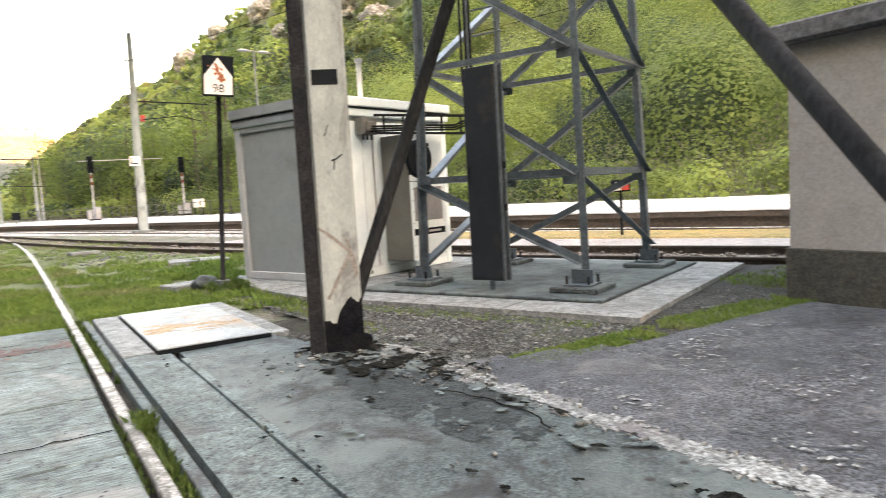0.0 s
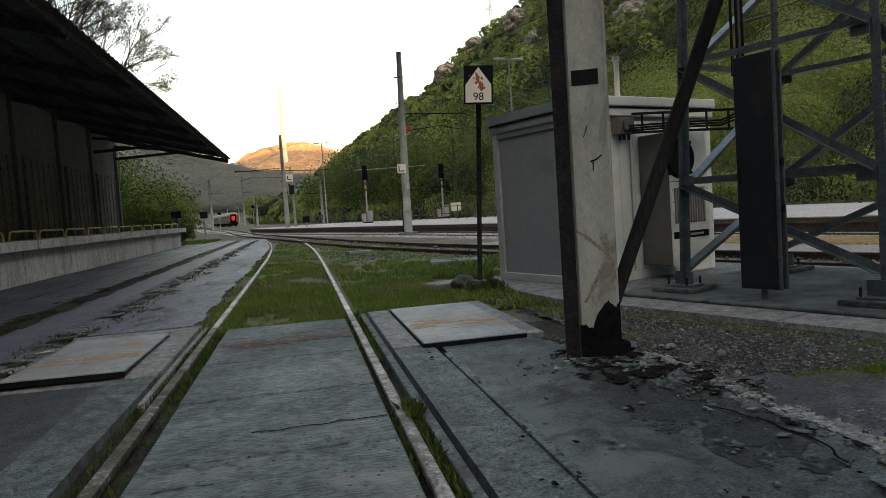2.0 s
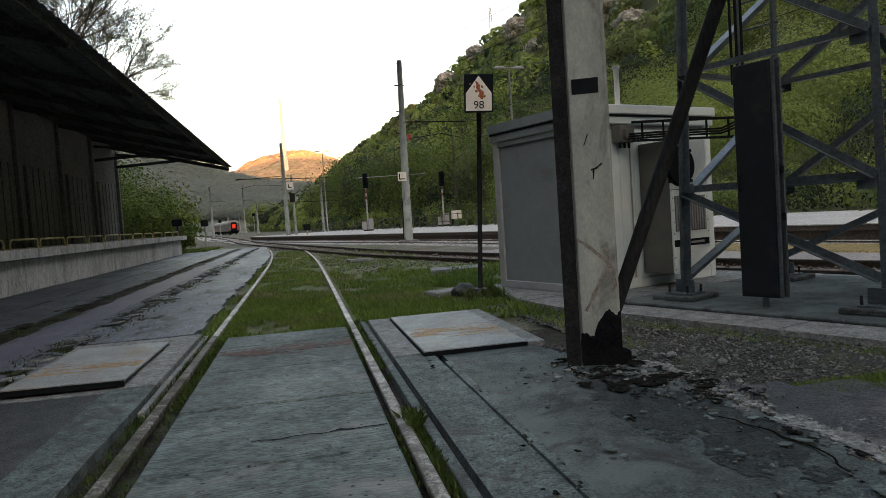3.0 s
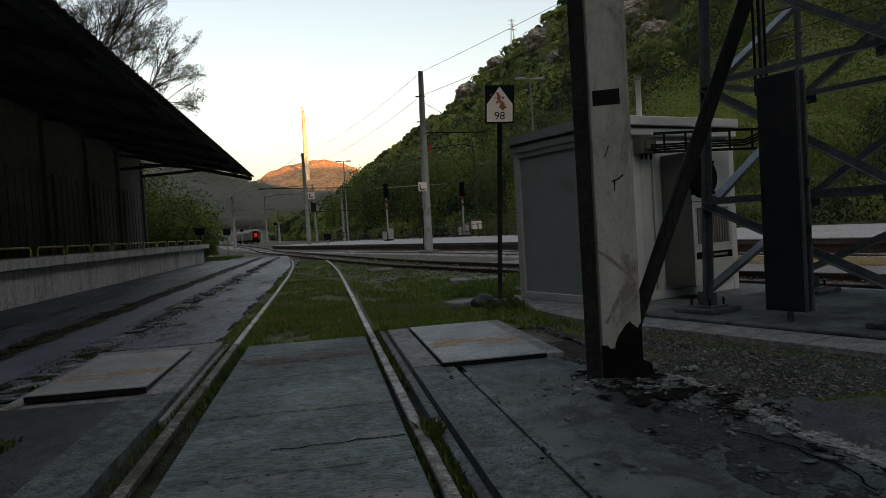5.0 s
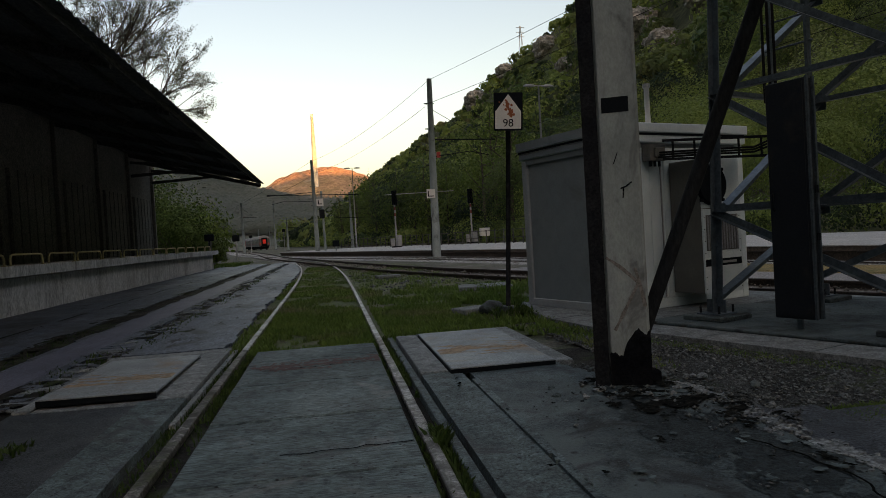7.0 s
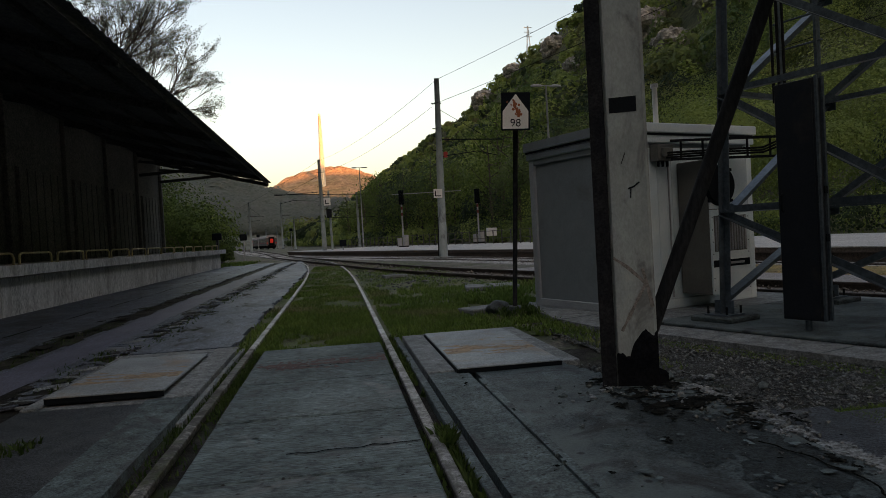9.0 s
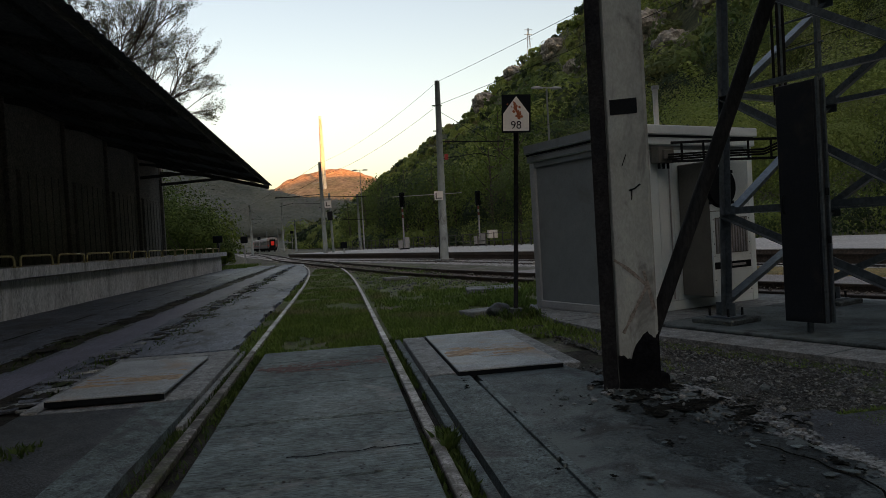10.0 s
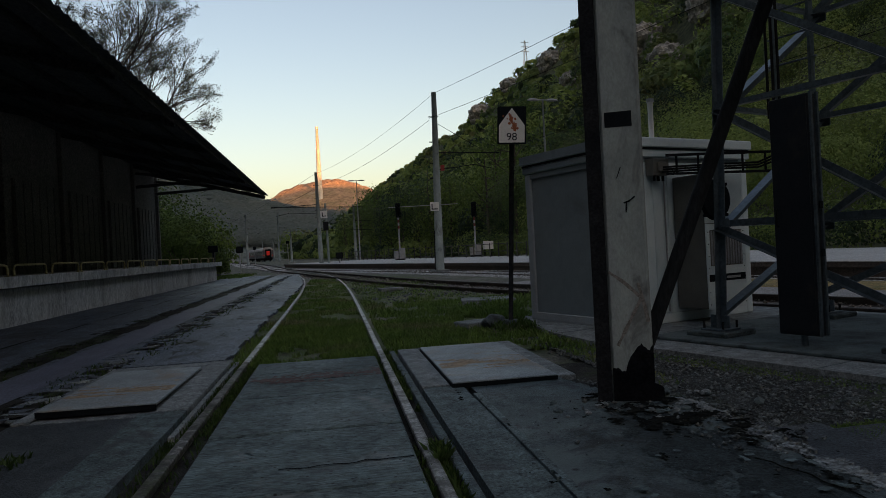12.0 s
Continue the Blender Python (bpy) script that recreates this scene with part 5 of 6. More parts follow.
part("equipment_box", boxes((0.4, 0.9, -0.2, 0.15, 3.6, 4.4), bevel=0.03), M["darksteel"], m2)
part("second_post", tube(bmesh.new(), [(0.75, 0.3, 0), (0.7, 0.3, 6.2)], [0.13, 0.1], 8), M["pole"], m2)
for az, d, h, lean in ((-6.75, 120, 8.6, -0.5), (-3.32, 140, 6.4, 0.0), (1.88, 100, 8.2, -0.4), (-4.3, 190, 12.5, 0), (-4.72, 210, 7.0, 0), (-5.57, 210, 6.2, 0)):
    catenary_mast(d * math.sin(radians(az)), d * math.cos(radians(az)), h, lean, "distant concrete catenary mast beside the line", (h * 0.72, 2.4, 0))


def lamp_post(x, y, z, h, rz, label):
    e = thing("platform_lamp", pose(x, y, z, 0, 0, rz), label, "lamp post", "platform lamps")
    part("column", tube(bmesh.new(), [(0, 0, 0), (0, 0, h)], [0.09, 0.05], 10), M["lampgrey"], e, "", True)
    part("arm", beam(bmesh.new(), (-0.7, 0, h), (0.7, 0, h), 0.05, 0.05), M["lampgrey"], e)
    for s in (-1, 1):
        bm = bmesh.new()
        bmesh.ops.create_icosphere(bm, subdivisions=2, radius=1.0)
        for v in bm.verts:
            v.co = Vector((s * 0.62 + v.co.x * 0.42, v.co.y * 0.15, h - 0.03 + v.co.z * (0.12 if v.co.z > 0 else 0.06)))
        part("lantern", bm, M["lampgrey"], e, "flat grey lantern head", True)
    return e


lamp_post(13.0, 40.2, 0.32, 9.5, 8, "slim grey twin-headed platform lamp")
lamp_post(3.3, 86, 0.2, 9.9, 8, "slim grey twin-headed platform lamp")


def signal(x, y, z, h, label, arm=None):
    e = thing("railway_signal", pose(x, y, z), label, "railway signal", "platform signals")
    part("mast_post", tube(bmesh.new(), [(0, 0, 0), (0, 0, h)], 0.07, 8), M["lampgrey"], e, "", True)
    for k in range(4):
        part("red_band" if k % 2 else "white_band", tube(bmesh.new(), [(0, 0, h * 0.50 + k * 0.26), (0, 0, h * 0.50 + k * 0.26 + 0.25)], 0.076, 8), M["fadedred"] if k % 2 else M["lampgrey"], e)
    hd = part("signal_head", boxes((-0.22, 0.22, -0.12, 0.12, h - 1.25, h), bevel=0.05), M["black"], e, "black multi-lens signal head")
    for k in range(4):
        part("lens_hood", tube(bmesh.new(), [(0, -0.12, h - 0.2 - k * 0.29), (0, -0.34, h - 0.2 - k * 0.29)], 0.11, 8, False), M["black"], hd)
    part("cabinet", boxes((0.05, 0.45, -0.2, 0.2, 0.1, 1.05), bevel=0.02), M["lampgrey"], e)
    part("cabinet", boxes((-0.5, -0.15, -0.2, 0.2, 0.1, 0.8), bevel=0.02), M["lampgrey"], e)
    part("footing", boxes((-0.4, 0.4, -0.4, 0.4, 0, 0.12)), M["darksteel"], e)
    if arm:
        part("arm", beam(bmesh.new(), (-0.8, 0, arm), (5.2, -0.6, arm + 0.05), 0.05, 0.06), M["lampgrey"], e)
    return e


signal(5.75, 59.7, 0.32, 4.95, "four-lens railway signal on a banded post", 4.6)
signal(12.05, 57.7, 0.32, 4.65, "four-lens railway signal on a banded post")
e = thing("equipment_box", pose(13.2, 57.9, 0.32), "small white equipment box on thin legs", "equipment box")
part("body", boxes((-0.4, 0.4, -0.3, 0.3, 0.55, 1.25), bevel=0.03), M["white"], e)
for a, b in ((-1, -1), (1, -1), (1, 1), (-1, 1)):
    part("leg", beam(bmesh.new(), (a * 0.33, b * 0.22, 0), (a * 0.33, b * 0.22, 0.6), 0.04, 0.04, (1, 0, 0)), M["darksteel"], e)
for az, d, h in ((-6.2, 140, 3.3), (-3.6, 140, 4.2), (0.52, 62, 1.25), (-7.35, 62, 2.2)):
    e = thing("dwarf_signal", pose(d * math.sin(radians(az)), d * math.cos(radians(az)), -0.09), "small trackside signal on a thin post", "railway signal", "trackside signals")
    part("post", tube(bmesh.new(), [(0, 0, 0), (0, 0, h)], 0.07, 6), M["lampgrey"], e)
    part("signal_head", boxes((-0.3, 0.3, -0.15, 0.15, h - 0.45, h + 0.1), bevel=0.06), M["black"], e)
e = thing("marker_lamp", pose(10.96, 10.24, -0.06, 0, 0, -35), "small boxed trackside lamp with a red and white face", "marker lamp")
part("post", tube(bmesh.new(), [(0, 0, 0), (0, 0, 1.0)], 0.03, 6), M["darksteel"], e)
part("housing", boxes((-0.19, 0.19, -0.1, 0.1, 0.97, 1.22), bevel=0.02), M["black"], e)
part("face", boxes((-0.13, -0.02, -0.112, -0.101, 1.0, 1.18)), M["white"], e)
part("lens", boxes((0.0, 0.15, -0.112, -0.101, 1.0, 1.19)), M["redpaint"], e)


def wire(name, a, b, sag, r, label):
    a, b = Vector(a), Vector(b)
    pts = [a.lerp(b, t) - Vector((0, 0, sag * 4 * t * (1 - t))) for t in np.linspace(0, 1, 13)]
    return tagged(part(name, tube(bmesh.new(), pts, r, 5), M["cable"]), label, "overhead wire", "overhead wires")


P1, P2 = Vector((5.6, 35.5, 9.25)), Vector((-1.25, 67.5, 9.0))
wire("overhead_wire", P1, (20.0, -14.0, 9.6), 0.5, 0.009, "thin overhead line running to the mast top")
wire("overhead_wire", P1 + Vector((-0.3, 0, -1.3)), (19.4, -14, 8.0), 0.5, 0.010, "thin overhead line on a side bracket")
wire("overhead_wire", P1, P2, 0.5, 0.009, "thin overhead line between two masts")
wire("overhead_wire", P1 + Vector((-0.3, 0, -1.4)), P2 + Vector((0, 0, -1.2)), 0.5, 0.010, "thin overhead line between two masts")
wire("overhead_wire", P1 + Vector((3.0, -0.7, -3.2)), (18.6, -14, 5.7), 0.2, 0.008, "contact wire hung over the platform track")
wire("overhead_wire", P1 + Vector((3.0, -0.7, -3.2)), P2 + Vector((3.5, 0, -3.2)), 0.2, 0.008, "contact wire hung over the platform track")
wire("overhead_wire", P2, (-26, 165, 8.5), 0.5, 0.014, "thin overhead line running down the valley")

# ---- departing train, far down the line ----


def coach(m, label, loco=False):
    e = thing("locomotive" if loco else "railway_coach", m, label, "train", "departing train")
    L = 17.0 if loco else 25.5
    sec = [(-1.4, 1.0), (1.4, 1.0), (1.42, 2.0), (1.38, 3.1), (1.15, 3.6), (0.7, 3.88), (0, 3.98), (-0.7, 3.88), (-1.15, 3.6), (-1.38, 3.1), (-1.42, 2.0)]
    path = [Vector((0, 0.05, 0)), Vector((0, L - 0.05, 0))]
    part("body", sweep(bmesh.new(), path, sec[:4] + sec[9:]), M["redpaint" if loco else "coach"], e)
    part("roof", sweep(bmesh.new(), path, [(-1.385, 3.105), (1.385, 3.105)] + sec[4:9]), M["coachroof"], e, "pale dusty arched roof")
    if not loco:
        part("stripe", boxes((-1.425, -1.421, 0.4, L - 0.4, 1.72, 1.82), (1.421, 1.425, 0.4, L - 0.4, 1.72, 1.82)), M["redpaint"], e)
        for k in range(10):
            for s in (-1.414, 1.414):
                part("window", boxes((s - 0.014, s + 0.014, 2.0 + k * 2.25, 3.5 + k * 2.25, 2.0, 2.85)), M["glass"], e)
    part("gangway", boxes((-0.75, 0.75, -0.25, 0.06, 1.05, 3.35), bevel=0.06), M["black"], e)
    part("rear_window", boxes((-0.42, 0.42, -0.275, -0.252, 1.75, 2.85)), M["redlight"], e, "window lit red from inside")
    for s in (-1, 1):
        part("tail_lamp", tube(bmesh.new(), [(s * 1.1, -0.03, 1.75), (s * 1.1, 0.06, 1.75)], 0.16, 8), M["redlight"], e)
        part("buffer", tube(bmesh.new(), [(s * 0.88, 0.06, 1.05), (s * 0.88, -0.5, 1.05), (s * 0.88, -0.52, 1.05)], [0.09, 0.09, 0.2], 8), M["darksteel"], e)
    part("underframe", boxes((-1.2, 1.2, 0.5, L - 0.5, 0.55, 1.0)), M["darksteel"], e)
    for y in (3.0, L - 3.0):
        bg = part("bogie", boxes((-1.1, 1.1, y - 1.7, y + 1.7, 0.35, 0.62), bevel=0.05), M["darksteel"], e)
        for dy in (-1.2, 1.2):
            part("wheelset", tube(bmesh.new(), [(-0.8, y + dy, 0.46), (-0.68, y + dy, 0.46), (-0.66, y + dy, 0.46), (0.66, y + dy, 0.46), (0.68, y + dy, 0.46), (0.8, y + dy, 0.46)], [0.46, 0.46, 0.1, 0.1, 0.46, 0.46], 14), M["darksteel"], bg)
    return e


TR0, TRD = Vector((-17.2, 190, -0.05)), Vector((-0.17, 0.985, 0))
rzt = math.degrees(math.atan2(TRD.y, TRD.x)) - 90
for k, (off, loco) in enumerate(((0, False), (26.2, False), (52.4, True))):
    p = TR0 + TRD * off
    coach(pose(p.x, p.y, p.z, 0, 0, rzt + 1.2 * k), "red locomotive at the head of the train" if loco else "grimy grey passenger coach with red tail lights", loco)

# ---- hills ----
HX = Vector((-0.156, 0.988, 0))
HN = Vector((0.988, 0.156, 0))
RIDGE_U = np.array([-500, -100, 100, 250, 340, 376, 428, 483, 510, 566, 669, 812, 867, 906, 1000, 1120])
RIDGE_Z = np.array([135, 135, 132, 126, 117, 110, 109, 100, 88, 95, 88, 80, 71, 56, 14, 0])


def right_z(u, s):
    top = float(np.interp(u, RIDGE_U, RIDGE_Z))
    t = min(max((s - 30) / 160, 0), 1.25)
    prof = t ** 1.9 if t < 1 else 1 - 0.5 * (t - 1) ** 2
    bump = 6 * noise.noise(Vector((u / 70, s / 50, 1))) + 4 * noise.noise(Vector((u / 25, s / 20, 7)))
    return top * prof + bump * min(t * 2, 1) * min(max((190 - s) / 60, 0.15), 1) - 0.3


bm = bmesh.new()
grid = {}
US, SS = np.arange(-300, 1130, 11.0), np.arange(26, 236, 7.0)
for i, u in enumerate(US):
    for j, s in enumerate(SS):
        p = HX * u + HN * s
        grid[i, j] = bm.verts.new((p.x, p.y, right_z(u, s) if j else -1.0))
for i in range(len(US) - 1):
    for j in range(len(SS) - 1):
        bm.faces.new((grid[i, j], grid[i, j + 1], grid[i + 1, j + 1], grid[i + 1, j]))
setting("hill_right", bm, M["hill"], "steep wooded slope rising behind the platform", "hillside", True)


def crown(c, r, h, n, size, rng, loose=0.13):
    """One crown: leaf clumps on a lumpy egg with gaps."""
    d = rng.normal(0, 1, (n, 3))
    d /= np.linalg.norm(d, axis=1)[:, None]
    d[:, 2] = np.where(d[:, 2] < -0.3, -d[:, 2], d[:, 2])
    lump = 1 + 0.28 * np.sin(3.1 * d[:, 0] + c[0]) * np.sin(2.7 * d[:, 1] + c[1]) + rng.normal(0, loose, n)
    p = c + d * np.array([r, r, h]) * lump[:, None]
    return leaves(p, d, size, rng, 0.75, 0.36 if loose > 0.1 else 0.24)


ROCKS = []
for az, el, r in ((26.3, 15.2, 8), (28.0, 13.8, 6), (18.9, 14.6, 7), (20.4, 13.0, 5), (12.9, 10.9, 8), (31.5, 17.4, 7), (23.6, 15.4, 9), (15.4, 13.0, 6)):
    a, d = radians(az), 60.0
    while d < 900:
        p = Vector((d * math.sin(a), d * math.cos(a), 1.16 + d * math.tan(radians(el))))
        if right_z(p.dot(HX), p.dot(HN)) + 2.0 > p.z:
            break
        d += 2.0
    if d >= 900:
        continue
    ROCKS.append((p, r))
    bm = bmesh.new()
    bmesh.ops.create_icosphere(bm, subdivisions=4, radius=r)
    for v in bm.verts:
        v.co *= 1 + 0.5 * noise.noise(v.co * (1.4 / r)) + 0.25 * noise.noise(v.co * (4.5 / r))
        v.co.z *= 0.9
    ob = part("rock_outcrop", bm, M["rock"])
    ob.location = p - Vector((0, 0, 1.5))
    tagged(ob, "pale limestone outcrop breaking through the woods", "rock", "rock outcrops")

items, tints = [], []
for u in np.arange(-60, 1090, 8.2):
    for s in np.arange(31, 205, 7.4):
        uu, ss = u + rng.uniform(-4, 4), s + rng.uniform(-3.6, 3.6)
        if rng.uniform() < 0.06:
            continue
        p = HX * uu + HN * ss
        d = math.hypot(p.x, p.y)
        az = math.degrees(math.atan2(p.x, p.y))
        if az > 66 or (d > 200 and az > 50):
            continue
        z = right_z(uu, ss)
        if any((p.x - q.x) ** 2 + (p.y - q.y) ** 2 < (0.85 * s_) ** 2 or abs(p.x * q.y - p.y * q.x) < 0.6 * s_ * q.length and 0 < q.xy.length - d < 16 for q, s_ in ROCKS):
            continue
        r = rng.uniform(3.2, 5.8) * (0.8 if ss > 150 else 1.0)
        h = r * rng.uniform(0.9, 1.4) * (0.75 if ss < 52 else 1.0)
        n, size = (8000, 0.092) if d < 80 else (2300, 0.19) if d < 160 else (230, 0.72) if d < 350 else (60, 1.5)
        if uu > 620:
            r, h = r * 0.75, h * 0.55
        elif d > 350:
            h *= 0.65
        elif rng.uniform() < 0.2 and ss < 150:
            r, h = r * 1.15, h * 1.25
        items.append(crown(np.array([p.x, p.y, z + h * (1.0 if ss < 130 else 0.4)]), r, h, n, size, rng, 0.07))
        tints += [min(max(rng.normal(0.5, 0.32), 0), 1)] * n
for u in np.arange(10, 330, 2.6):
    for s in (25.5, 28.5):
        p = HX * (u + rng.uniform(-1, 1)) + HN * (s + rng.uniform(-1, 1))
        if math.degrees(math.atan2(p.x, p.y)) > 66:
            continue
        d, r = math.hypot(p.x, p.y), rng.uniform(0.9, 2.0)
        n = 800 if d < 90 else 150
        items.append(crown(np.array([p.x, p.y, r * 0.5]), r, r * 0.9, n, 0.085 if d < 90 else 0.24, rng))
        tints += [rng.uniform(0, 1)] * n
tagged(raw("hill_woods", *join_arrays(items), M["woods"], None, tints), "dense spring woods in mixed yellow and dark greens", "woods", "", "stuff")

# bare trunks standing in the edge of the woods
for k in range(34):
    u, s = 46 + k * 3.4 + rng.uniform(-1.5, 1.5), 27 + rng.uniform(0, 6)
    p = HX * u + HN * s
    e = thing("woodland_tree", pose(p.x, p.y, max(-0.1, right_z(u, s)) - 0.3, 0, 0, k * 77), "slender tree with thin spring leaves at the wood's edge", "tree", "trees behind the platform")
    if k < 3:
        h = 9.0 + 2 * k
        bmt = bmesh.new()
        tube(bmt, [(0, 0, 0), (0.15, 0.1, h * 0.4), (0.1, -0.2, h * 0.75), (0.2, -0.1, h)], [0.20, 0.15, 0.09, 0.03], 7)
        ends = []
        for b in range(11):
            a, z0 = rng.uniform(0, 6.283), h * rng.uniform(0.3, 0.9)
            l = rng.uniform(1.2, 2.8)
            q = Vector((math.cos(a) * l, math.sin(a) * l, z0 + l * rng.uniform(0.5, 1.1)))
            tube(bmt, [(0.1, 0, z0), q * 0.55 + Vector((0, 0, z0 * 0.42)), q], [0.06, 0.04, 0.012], 5)
            ends += [q, q * 0.7 + Vector((0, 0, z0 * 0.3))]
        tk = part("trunk", bmt, M["bark"], e)
        cs = np.concatenate([np.array(q)[None] + rng.normal(0, 0.7, (46, 3)) for q in ends])
        v, f = leaves(cs, rng.normal(0, 1, cs.shape), 0.16, rng)
        cr = raw("crown", v, f, M["foliage"], e)
        keep = (keep if k else []) + [(tk.data, cr.data)]
    else:
        a, b = keep[k % 3]
        for nm, d in (("trunk", a), ("crown", b)):
            o = new(nm, d)
            o.parent = e
        e.scale = [0.75 + 0.5 * ((k * 0.37) % 1)] * 3

e = thing("power_pylon", pose(455 * math.sin(radians(16.7)), 455 * math.cos(radians(16.7)), 110), "tiny lattice power pylon on the ridge", "pylon")
for a, b in ((-1, -1), (1, -1), (1, 1), (-1, 1)):
    part("leg", beam(bmesh.new(), (a * 1.6, b * 1.6, 0), (a * 0.2, b * 0.2, 24), 0.25, 0.25, (1, 0, 0)), M["lampgrey"], e)
for z in (17, 20, 23):
    part("crossarm", beam(bmesh.new(), (-2.6, 0, z), (2.6, 0, z), 0.3, 0.3), M["lampgrey"], e)


def ridge(name, dist, profile, foot, material, label, amp, seed, step=0.35):
    """A hill range: its crest by bearing and rise, sloping down towards the valley."""
    az = np.arange(profile[0][0], profile[-1][0] + step, step)
    el = np.interp(az, [p[0] for p in profile], [p[1] for p in profile])
    bm = bmesh.new()
    rows = []
    for a, e_ in zip(az, el):
        row = []
        for t in np.linspace(0, 1.3, 27):
            d = foot + (dist - foot) * t
            z = dist * math.tan(radians(e_)) * (t ** 1.2 if t <= 1 else 1 - 1.2 * (t - 1))
            x, y = d * math.sin(radians(a)), d * math.cos(radians(a))
            z += amp * t * (noise.noise(Vector((x / 160, y / 160, seed))) + 0.5 * noise.noise(Vector((x / 60, y / 60, seed))) + 0.3 * noise.noise(Vector((x / 22, y / 22, seed))))
            row.append(bm.verts.new((x, y, max(z, -1) if t > 0 else -1.5)))
        rows.append(row)
    for a, b in zip(rows, rows[1:]):
        for i in range(len(a) - 1):
            bm.faces.new((a[i], b[i], b[i + 1], a[i + 1]))
    return setting(name, bm, material, label, "hill", True)


def ridge_woods(dist, profile, foot, amp, seed, az0, az1, count, size, rng):
    out = []
    for _ in range(count):
        a, t = rng.uniform(az0, az1), rng.uniform(0.05, 1.0) ** 0.7
        d = foot + (dist - foot) * t
        x, y = d * math.sin(radians(a)), d * math.cos(radians(a))
        z = dist * math.tan(radians(float(np.interp(a, [p[0] for p in profile], [p[1] for p in profile])))) * t ** 1.2
        z += amp * t * (noise.noise(Vector((x / 160, y / 160, seed))) + 0.5 * noise.noise(Vector((x / 60, y / 60, seed))))
        r = rng.uniform(3.5, 6.5)
        dd = rng.normal(0, 0.55, (30, 3))
        dd[:, 2] = np.abs(dd[:, 2])
        # near-parallel leaf normals flatten the crown shading, as haze would
        out.append(leaves(np.array([x, y, z + 0.5]) + dd * np.array([r, r, r * 0.9]), dd * 0.25 + np.array([0, -0.35, 0.8]), 1.25 * size * d / 380, rng, 0.75, 0.12))
    return join_arrays(out)


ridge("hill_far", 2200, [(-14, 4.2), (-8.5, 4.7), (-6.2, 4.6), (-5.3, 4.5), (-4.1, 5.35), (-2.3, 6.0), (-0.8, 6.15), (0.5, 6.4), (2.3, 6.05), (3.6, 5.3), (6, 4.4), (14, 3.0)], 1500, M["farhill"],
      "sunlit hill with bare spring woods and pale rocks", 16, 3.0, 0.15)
# the steep crest left of -22 is unseen, raised to darken west-facing sides
LEFT = [(-140, 22), (-120, 38), (-85, 46), (-60, 44), (-42, 30), (-30, 15), (-22, 8.2), (-12, 6.2), (-8.5, 5.1), (-5.7, 4.1), (-4.4, 3.75), (-2.6, 3.45), (1, 3.05), (3, 2.95), (6, 2.0), (10, 0.6)]
ridge("hill_left", 800, LEFT, 260, M["lefthill"], "shaded wooded valley side, grey-green paled for haze", 16, 11.0, 0.5)
tagged(raw("valley_woods", *ridge_woods(800, LEFT, 260, 16, 11.0, -13.5, 5.0, 3600, 0.95, rng), M["valleywoods"]), "mixed woods on the shaded valley side, paled for haze", "woods", "", "stuff")
# unseen ridge added behind the camera to keep sun off the valley
ridge("hill_back", 1500, [(70, 22), (100, 23), (130, 24), (160, 24.4), (180, 24.4), (200, 24.4), (215, 24.0), (225, 22.5)], 500, M["lefthill"], "unseen wooded ridge set behind to block the low sun", 14, 21.0, 2.0)

bm = tube(bmesh.new(), [(0, 0, -5), (0, 0, 150), (0, 0, 366)], [13.5, 8.6, 3.3], 32)
st = thing("power_station_chimney", pose(2000 * math.sin(radians(-0.80)), 2000 * math.cos(radians(-0.80)), 0), "very tall pale concrete chimney catching the last sun", "chimney")
part("shaft", bm, M["chimney"], st, "", True)
part("rim", tube(bmesh.new(), [(0, 0, 359), (0, 0, 367)], 3.6, 24), M["chimney"], st)

# ---- vegetation close by ----


def twig_tree(name, m, h, spread, seed, label, leaf_n, leaf_s, depth=5):
    r = random.Random(seed)
    e = thing(name, m, label, "tree")
    bm = bmesh.new()
    tips = []

    def grow(p, d, length, rad, level):
        q = p + d * length * 0.5 + Vector((r.uniform(-1, 1), r.uniform(-1, 1), r.uniform(-0.3, 0.6))) * length * 0.07
        t = p + d * length
        tube(bm, [p, q, t], [rad, rad * 0.85, rad * 0.68], 6 if level < 3 else 4 if level < 4 else 3, False)
        if level >= depth:
            tips.append((q, t))
            return
        if level >= depth - 1:
            tips.append((q, t))
        for k in range(3 if level else 5):
            ax = Vector((r.uniform(-1, 1), r.uniform(-1, 1), r.uniform(-0.35, 0.75)))
            nd = (d * r.uniform(0.6, 1.1) + ax * spread).normalized()
            grow(p + (t - p) * r.uniform(0.55, 1.0), nd, length * r.uniform(0.58, 0.82), rad * 0.60, level + 1)

    grow(Vector((0, 0, 0)), Vector((0.1, 0, 1)).normalized(), h * 0.30, h * 0.0095, 0)
    part("trunk", bm, M["bark"], e)
    g = np.random.default_rng(seed)
    cs = np.concatenate([np.array(a.lerp(b, g.uniform()))[None] + g.normal(0, 0.16, (leaf_n, 3)) for a, b in tips for _ in range(2)])
    v, f = leaves(cs, g.normal(0, 1, cs.shape), leaf_s, g)
    raw("crown", v, f, M["twigleaf"], e)
    return e


twig_tree("dock_tree", pose(-20.1, 53, 0, 0, 0, 30), 33.0, 0.66, 5, "tall thin-leaved tree behind the shed roof", 17, 0.058, 6)
twig_tree("dock_tree", pose(-18.9, 61, 0, 0, 0, 200), 31.0, 0.66, 12, "tall thin-leaved tree behind the shed roof", 16, 0.055, 6)


